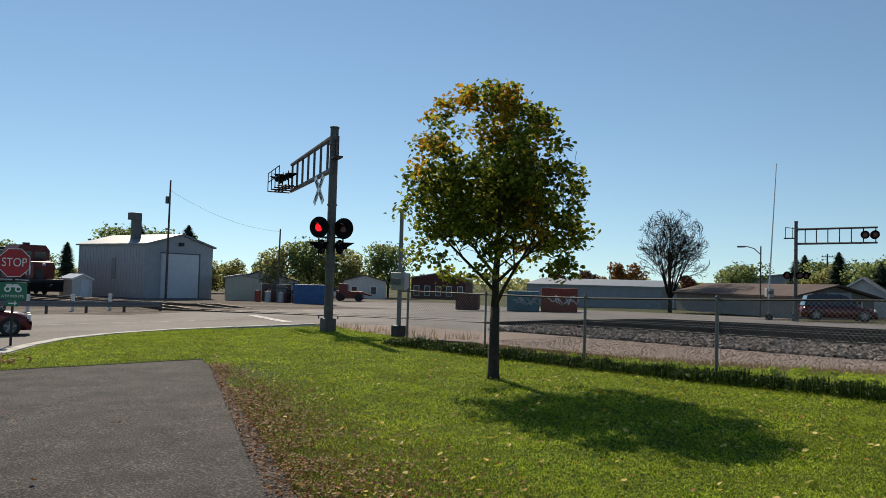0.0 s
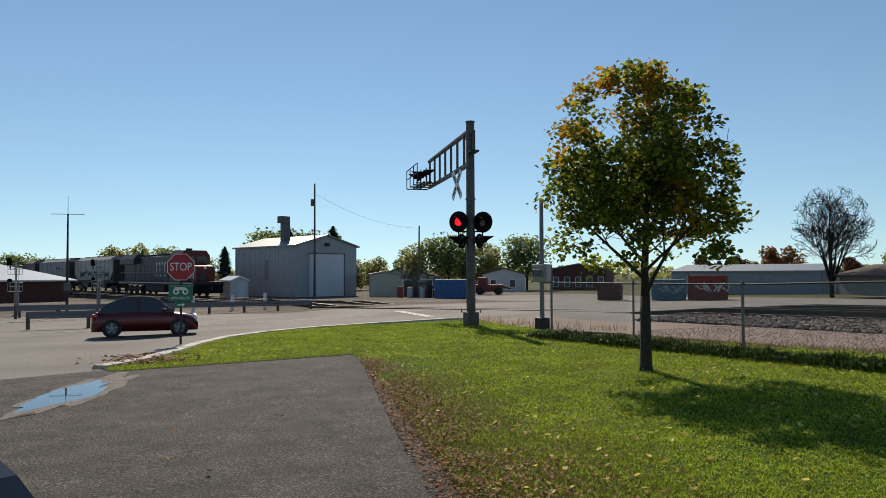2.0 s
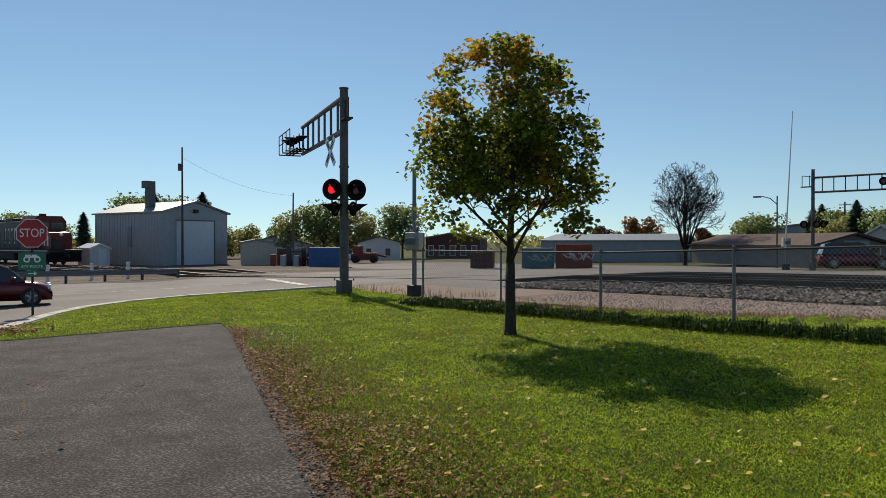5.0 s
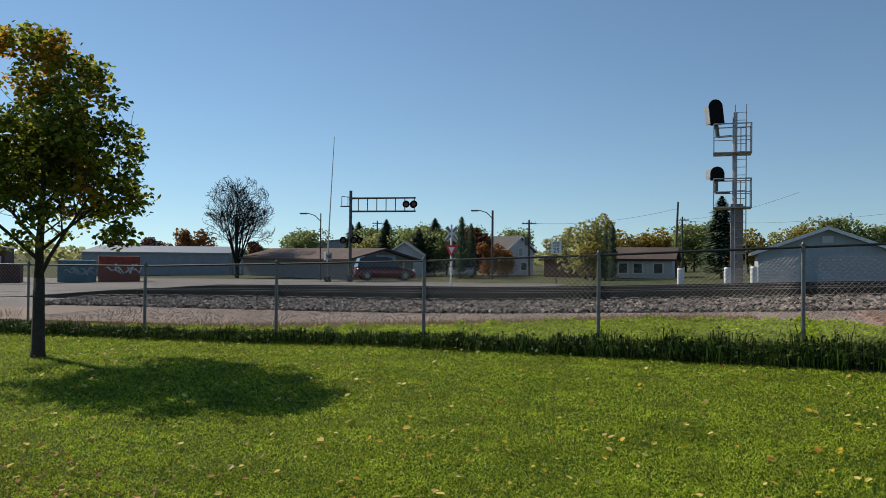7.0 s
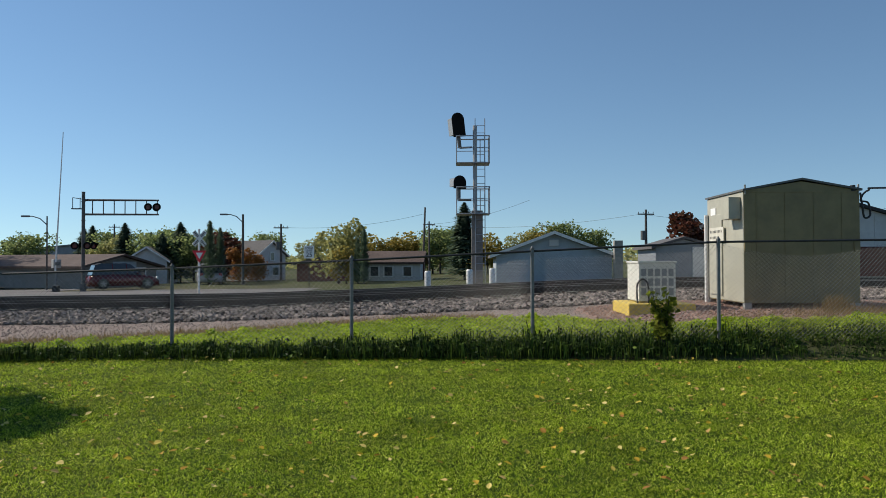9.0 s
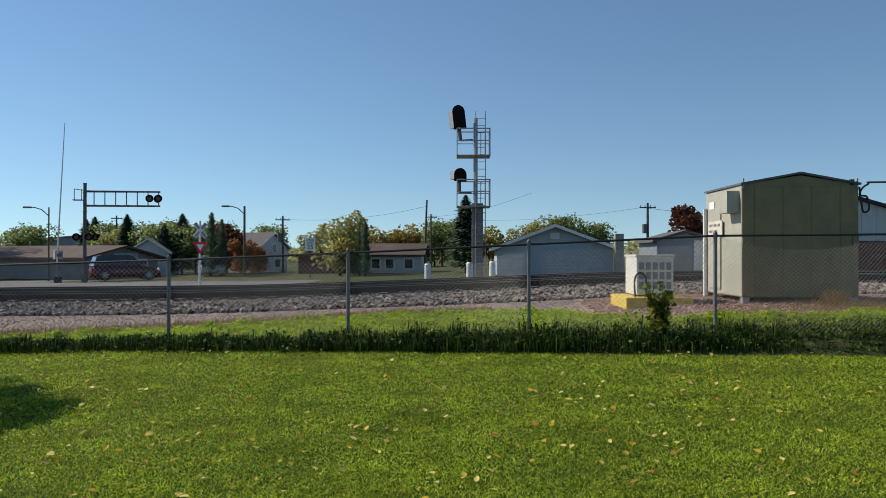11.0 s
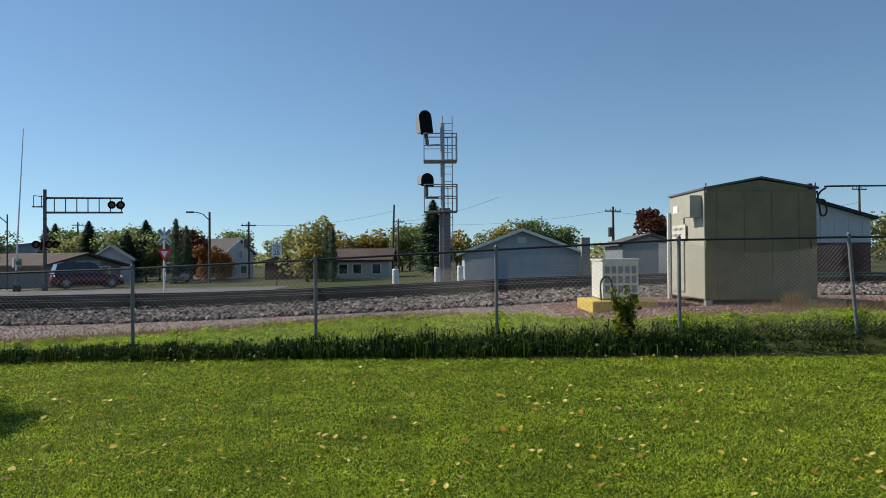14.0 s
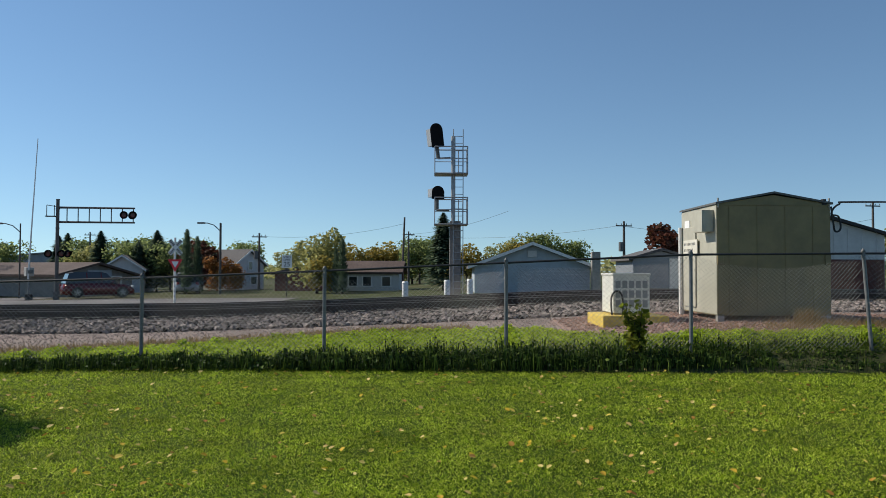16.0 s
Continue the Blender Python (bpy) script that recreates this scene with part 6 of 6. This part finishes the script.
# ---------------------------------------------------------------- kerb, puddle, road marks
kerb = tagged(new("kerb"), "worn concrete kerb round the lawn corner", "kerb", kind="structure")
for (x0, y0), (x1, y1) in zip(CURB, CURB[1:]):
    n = 2
    for k in range(n):
        a, b = k / n, (k + 1) / n
        p, q = Vector((x0 + (x1 - x0) * a, y0 + (y1 - y0) * a, 0)), Vector((x0 + (x1 - x0) * b, y0 + (y1 - y0) * b, 0))
        p.z, q.z = ground_z(p.x, p.y) - 0.01, ground_z(q.x, q.y) - 0.01
        d = q - p
        out = Vector((d.y, -d.x, 0)).normalized() * -0.1
        bm = bmesh.new()
        box(bm, None, (d.length - 0.012, 0.38, 0.14), m=Matrix.Translation((p + q) / 2 + out) @ d.to_track_quat("X", "Z").to_matrix().to_4x4())
        bmesh.ops.bevel(bm, geom=bm.edges[:], offset=0.03, segments=2, affect="EDGES")
        part("kerb_stone", bm, M["kerbstone"], kerb)


def blob(name, cx, cy, rx, ry, lift, material, seed, label, category, rot=0.0):
    bm = bmesh.new()
    n = 110
    ring = []
    for i in range(n):
        a = i * math.tau / n
        k = 1 + 0.35 * noise.noise(Vector((math.cos(a) * 2 + seed, math.sin(a) * 2, 0))) + 0.18 * noise.noise(Vector((math.cos(a) * 6, math.sin(a) * 6 + seed, 0)))
        u, w = math.cos(a) * rx * k, math.sin(a) * ry * k
        ring.append((cx + u * math.cos(rot) - w * math.sin(rot), cy + u * math.sin(rot) + w * math.cos(rot)))
    z = sum(ground_z(x, y) for x, y in ring) / n if "puddle" in name else None
    vs = [bm.verts.new((x, y, (z if z is not None else ground_z(x, y)) + lift)) for x, y in ring]
    bm.faces.new(vs)
    if z is None:
        bmesh.ops.triangulate(bm, faces=bm.faces)
    return tagged(finish(name, bm, material), label, category)


blob("puddle", -13.65, 0.98, 1.65, 0.42, 0.012, M["water"], 3, "shallow puddle at the lot entrance", "puddle", radians(156))
blob("silt_patch", -14.3, 1.3, 2.3, 0.52, 0.006, M["silt"], 9, "pale dried silt beside the puddle", "silt", radians(156))
for k, (x0, y0, x1, y1, wd) in enumerate(((-28.2, 9.5, -28.2, 15.5, 0.12), (-34.8, -3, -34.8, 16, 0.12), (-24.5, 45.5, -12, 45.5, 0.12), (-37, 18, -30, 16.3, 0.4))):
    dx, dy = x1 - x0, y1 - y0
    L = math.hypot(dx, dy)
    nx, ny = -dy / L * wd / 2, dx / L * wd / 2
    sheet("road_line", [(x0 + nx, y0 + ny), (x1 + nx, y1 + ny), (x1 - nx, y1 - ny), (x0 - nx, y0 - ny)], 0.0, M["paint"], 1.5)


# ---------------------------------------------------------------- small vegetation and stones
def blades(name, spots, height, width, material, rnd, label, category, lean=0.5, bend=0.0, lift=0.015):
    """Grass blades at (x, y, size) spots."""
    n = len(spots)
    a = np.array([rnd.random() * math.tau for _ in range(n)])
    p = np.array([(x, y, ground_z(x, y) + lift) for x, y, s in spots])
    s = np.array([q[2] for q in spots])
    tilt = np.array([rnd.uniform(0.1, 1.0) for _ in range(n)]) * lean
    b = np.array([rnd.random() * math.tau for _ in range(n)])
    hh = height * s * np.array([rnd.uniform(0.55, 1.2) for _ in range(n)])
    side = np.c_[np.cos(a), np.sin(a), np.zeros(n)] * (width * s / 2)[:, None]
    out = np.c_[np.cos(b) * tilt * hh, np.sin(b) * tilt * hh, np.zeros(n)]
    rise = np.c_[np.zeros(n), np.zeros(n), hh]
    if not bend:
        verts = np.stack([p - side, p + side, p + out + rise], 1).reshape(-1, 3).tolist()
        faces = np.arange(n * 3).reshape(n, 3).tolist()
    else:
        mid = p + out * 0.3 + rise * 0.68
        verts = np.stack([p - side * 0.7, p + side * 0.7, mid + side, mid - side, p + out * (0.9 + bend) + rise * (1 - 0.45 * bend)], 1).reshape(-1, 3).tolist()
        k = np.arange(n) * 5
        faces = np.c_[k, k + 1, k + 2, k + 3].tolist() + np.c_[k + 3, k + 2, k + 4].tolist()
    me = bpy.data.meshes.new(name)
    me.from_pydata(verts, [], faces)
    me.materials.append(material)
    return tagged(new(name, me), label, category, kind="stuff")


def leaflets(name, spots, size, material, seed, label, category, flat=0.6):
    """Small folded leaves at (x, y, height over the ground, size) spots, more or less level."""
    n = len(spots)
    g = np.random.default_rng(seed)
    p = np.array([(x, y, ground_z(x, y) + 0.012 + h) for x, y, h, k in spots])
    s = np.array([q[3] for q in spots]) * size * g.uniform(0.6, 1.25, n)
    up = np.c_[g.normal(0, 1 - flat, n), g.normal(0, 1 - flat, n), np.ones(n)]
    up /= np.linalg.norm(up, axis=1)[:, None]
    a = g.uniform(0, math.tau, n)
    u = np.c_[np.cos(a), np.sin(a), np.zeros(n)]
    u -= up * (u * up).sum(1)[:, None]
    u /= np.linalg.norm(u, axis=1)[:, None]
    w = np.cross(up, u)
    s = s[:, None]
    verts = np.stack([p - u * s * 0.55, p + w * s * 0.36 + up * s * 0.12, p + u * s * 0.55, p - w * s * 0.36 + up * s * 0.12], 1).reshape(-1, 3).tolist()
    k = np.arange(n) * 4
    faces = np.r_[np.c_[k, k + 1, k + 2], np.c_[k, k + 2, k + 3]].tolist()
    me = bpy.data.meshes.new(name)
    me.from_pydata(verts, [], faces)
    me.materials.append(material)
    return tagged(new(name, me), label, category, kind="stuff")


rnd = random.Random(5)
spots = []
for _ in range(980000):
    d = 4.2 + 25.5 * rnd.random() ** 1.38
    a = radians(rnd.uniform(-36, 98))
    x, y = -math.sin(a) * d, math.cos(a) * d
    if y < (13.1 if x > -17.2 else 15.6) and inside(x, y, LAWN):
        near = abs((x + 4.8) * 0.345 + (y - 3.05) * 0.94) if -15 < x < 1 else 9
        if near < 1.3 and rnd.random() < 0.75 - near * 0.4:
            continue
        tuft = noise.noise(Vector((x * 2.3, y * 2.3, 1))) + 0.7 * noise.noise(Vector((x * 7, y * 7, 2)))
        spots.append((x, y, (0.62 + d * 0.04) * (1 + 0.35 * tuft)))
    if len(spots) > 500000:
        break
blades("lawn_grass", spots, 0.026, 0.0095, M["grass"], rnd, "short mown lawn grass", "grass", 1.9)
spots = [(x + rnd.uniform(-0.02, 0.02), y + rnd.uniform(-0.02, 0.02), rnd.random() * 0.022, k) for x, y, k in spots[::2] if noise.noise(Vector((x * 1.1, y * 1.1, 8))) > rnd.uniform(-0.6, 0.3)]
leaflets("lawn_clover", spots, 0.021, M["grass"], 6, "small clover leaves in the mown lawn", "clover", 0.45)

VERGE = [(-17, 13.5), (-11, 14.2), (-6, 15.8), (-1, 17.2), (2.5, 16.5), (3.2, 14.1), (8, 13.8), (22, 14.0)]
spots = []
while len(spots) < 90000:
    x = rnd.uniform(-17.2, 18)
    y = 13.1 + rnd.random() * 4.4
    tuft = noise.noise(Vector((x * 3.1, y * 2.2, 0))) + 0.6 * noise.noise(Vector((x * 9, y * 7, 3)))
    if y < lerp(VERGE, x) + 0.35 * noise.noise(Vector((x, y, 0))) and tuft > rnd.uniform(-0.75, -0.15):
        spots.append((x, y, rnd.uniform(0.45, 0.8) + max(0, tuft) * 1.1))
blades("verge_grass", spots[::3], 0.11, 0.02, M["verge"], rnd, "rough green grass behind the fence", "grass", 1.2, 0.5)
spots = [(x, y, (0.02 + 0.07 * rnd.random()) * k, k) for x, y, k in spots]
leaflets("verge_leaves", spots, 0.05, M["verge"], 7, "low leafy green plants behind the fence", "plants", 0.5)
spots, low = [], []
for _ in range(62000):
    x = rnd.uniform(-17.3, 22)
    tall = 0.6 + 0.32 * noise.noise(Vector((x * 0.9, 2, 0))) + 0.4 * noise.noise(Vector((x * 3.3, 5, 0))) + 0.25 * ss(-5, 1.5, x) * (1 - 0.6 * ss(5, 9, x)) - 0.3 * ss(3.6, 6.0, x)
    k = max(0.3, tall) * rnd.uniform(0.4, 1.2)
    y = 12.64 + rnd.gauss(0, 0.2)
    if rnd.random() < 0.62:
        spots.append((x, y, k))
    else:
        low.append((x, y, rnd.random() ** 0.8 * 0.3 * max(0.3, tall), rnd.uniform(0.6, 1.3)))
blades("fence_weeds", spots, 0.36, 0.02, M["weed"], rnd, "unmown grass and weeds along the fence, coloured dark as shaded", "weeds", 0.7, 0.55, 0.05)
leaflets("fence_weed_leaves", low, 0.065, M["weed"], 8, "broad weed leaves along the fence, coloured dark as shaded", "weeds", 0.2)
spots = [(rnd.uniform(-26, -17.5), 14.0 + rnd.random() * 2.2, rnd.uniform(0.3, 1.2)) for _ in range(1500)]
spots = [q for q in spots if noise.noise(Vector((q[0] * 1.3, q[1] * 1.3, 6))) > 0.12 and q[1] > 14.3 + max(0, -20 - q[0]) * 0.1]
blades("dry_weeds", spots, 0.28, 0.02, M["drygrass"], rnd, "dry tan weeds at the road corner", "weeds", 0.6)
spots = [(x, lerp(VERGE, x) + rnd.gauss(0.3, 0.4), rnd.uniform(0.5, 1.0)) for x in (rnd.uniform(-16, 1) for _ in range(9000))]
blades("dry_verge", spots, 0.14, 0.025, M["drygrass"], rnd, "dry reddish grass at the gravel edge", "grass", 0.8)
spots = [(8.6 + rnd.gauss(0, 1.4), 14.3 + rnd.gauss(0, 0.25), rnd.uniform(0.5, 1.1)) for _ in range(2500)] + [(7.35 + rnd.gauss(0, 0.12), 14.7 + rnd.gauss(0, 0.1), 1.6) for _ in range(260)]
blades("dry_tufts", spots, 0.2, 0.014, M["drygrass"], rnd, "dry grass tufts in front of the equipment house", "grass", 0.6)
spots = []
while len(spots) < 26000:
    u = rnd.random() ** 0.7
    x = -13 + u * 15
    spots.append((x, 6.0 - 0.367 * (x + 13) + abs(rnd.gauss(0, 0.9)), rnd.uniform(0.6, 1.2)))
blades("dry_lawn", spots, 0.034, 0.011, M["drylawn"], rnd, "dry tan grass beside the lot edge", "grass", 0.9)
sheet("gravel_mound", [(2.6, 14.0), (12, 13.7), (14, 16), (12, 18.8), (3, 18.6)], 0.014, M["redgravel"], 0.7, 0.15, 8)


def flat_leaves(name, spots, material, size, rnd, label):
    verts, faces = [], []
    for x, y, s in spots:
        z = ground_z(x, y) + 0.04 + rnd.random() * 0.015
        q = Euler((rnd.uniform(-0.5, 0.5), rnd.uniform(-0.5, 0.5), rnd.uniform(0, 6.28))).to_matrix()
        n = len(verts)
        k = size * s
        loc = [(0, -0.6, 0), (0.42, -0.25, 0.1), (0.36, 0.2, 0.16), (0, 0.62, 0.06), (-0.36, 0.2, 0.16), (-0.42, -0.25, 0.1)]
        verts += [tuple(Vector((x, y, z)) + q @ Vector(c) * k) for c in loc]
        faces += [(n, n + 1, n + 2, n + 3), (n, n + 3, n + 4, n + 5)]
    return tagged(raw(name, verts, faces, material), label, "leaves", kind="stuff")


spots = []
while len(spots) < 1500:
    d = 4.5 + 22 * rnd.random()
    a = radians(rnd.uniform(-34, 92))
    x, y = -math.sin(a) * d, math.cos(a) * d
    if y < 12.9 and inside(x, y, LAWN) and (noise.noise(Vector((x * 0.5, y * 0.5, 4))) > -0.2 or rnd.random() < 0.3):
        spots.append((x, y, rnd.uniform(0.5, 1.15)))
flat_leaves("fallen_leaves", spots, M["fallen"], 0.06, rnd, "yellow and pale fallen leaves on the lawn")
spots = []
while len(spots) < 11500:
    u = rnd.random() ** 0.8
    x = -15.5 + u * 16.5
    y = 6.75 - 0.345 / 0.94 * (x + 15.5) + abs(rnd.gauss(0, 0.2 + 1.15 * u)) - 0.04
    if noise.noise(Vector((x * 0.8, y * 1.6, 7))) > -0.35:
        spots.append((x, y, rnd.uniform(0.45, 1.1)))
flat_leaves("brown_leaf_litter", spots, M["brownleaf"], 0.036, rnd, "brown leaf litter along the lot edge")
spots = [(-17.6 - rnd.random() * 2.5, 2.4 + rnd.gauss(0, 0.35) + rnd.random(), rnd.uniform(0.5, 1)) for _ in range(400)]
spots += [(rnd.uniform(-12, -3), 1.5 + rnd.random() * 2.5, 0.6) for _ in range(14)]
flat_leaves("gutter_leaves", spots, M["brownleaf"], 0.1, rnd, "brown leaves gathered in the gutter")


def stones(name, count, xr, yr, size, material, rnd, label):
    verts, faces = [], []
    octa = [(1, 0, 0), (0, 1, 0), (-1, 0, 0), (0, -1, 0), (0, 0, 0.8), (0, 0, -0.6)]
    tri = [(0, 1, 4), (1, 2, 4), (2, 3, 4), (3, 0, 4), (1, 0, 5), (2, 1, 5), (3, 2, 5), (0, 3, 5)]
    for _ in range(count):
        x, y = rnd.uniform(*xr), rnd.uniform(*yr)
        s = size * rnd.uniform(0.55, 1.3)
        q = Euler((rnd.uniform(-0.6, 0.6), rnd.uniform(-0.6, 0.6), rnd.uniform(0, 6.28))).to_matrix()
        n = len(verts)
        base = Vector((x, y, ground_z(x, y) + 0.012 + s * 0.3))
        verts += [tuple(base + q @ (Vector(c) * s * rnd.uniform(0.7, 1.2))) for c in octa]
        faces += [(n + a, n + b, n + c) for a, b, c in tri]
    return tagged(raw(name, verts, faces, material), label, "ballast", kind="stuff")


stones("track_ballast", 22000, (-21, 17), (19.5, 23.1), 0.078, M["ballast"], rnd, "grey crushed stone ballast on the track bank")
stones("track_ballast_far", 9000, (-21, 20), (23.1, 30.5), 0.06, M["ballastdark"], rnd, "grey crushed stone ballast between the tracks")
stones("gravel_stones", 9000, (-17, 14), (15.6, 19.6), 0.02, M["gravel"], rnd, "small reddish gravel on the lane")
stones("mound_stones", 6000, (3, 12), (13.9, 18.5), 0.035, M["redgravel"], rnd, "reddish gravel round the equipment house")

# sapling at the fence
sap = thing("sapling", pose(3.5, 12.7, ground_z(3.5, 12.7)), "leafy green sapling growing through the fence", "sapling")
bm = bmesh.new()
pts = []
for k in range(7):
    a = k * 0.9
    top = Vector((math.cos(a) * 0.16, math.sin(a) * 0.1, 0.75 + 0.3 * ((k * 3) % 5) / 4))
    path_tube(bm, [(0, 0, -0.05), top * 0.5 + Vector((0.02, 0, 0.05)), top], [0.014, 0.01, 0.005], 5)
    pts += [top * rnd.uniform(0.35, 1.05) + Vector((rnd.gauss(0, 0.06), rnd.gauss(0, 0.06), rnd.gauss(0, 0.05))) for _ in range(42)]
part("stems", bm, M["bark"], sap)
v, f = leaf_cloud(pts, 0.1, rnd)
raw("foliage", v, f, M["maple"], sap)

# wooden ties under the rails
tie_mesh = bpy.data.meshes.new("tie")
bm = bmesh.new()
box(bm, (0, 0, 0), (0.23, 2.6, 0.16), 0, 0.012)
bm.to_mesh(tie_mesh)
bm.free()
tie_mesh.materials.append(M["tie"])
tracks = [o for o in scene.objects if o.name.startswith("railway_track")]
for o, off in zip(tracks, (0.0, 4.3)):
    for k in range(90):
        x = -30 + k * 0.56
        t = new("tie", tie_mesh)
        t.parent = o
        t.matrix_basis = pose(x, track_y(x) + off, rail_z(x) - 0.245)

# two smaller block signals down the line
for x, y, k in ((-67.7, 6.4, 0.55), (-60.0, 0.6, 0.55)):
    t = copy_thing(tower, pose(x, y, ground_z(x, y), 0, 0, 70) @ Matrix.Scale(k, 4))
    tagged(t, "smaller railway signal mast with ladder down the line")
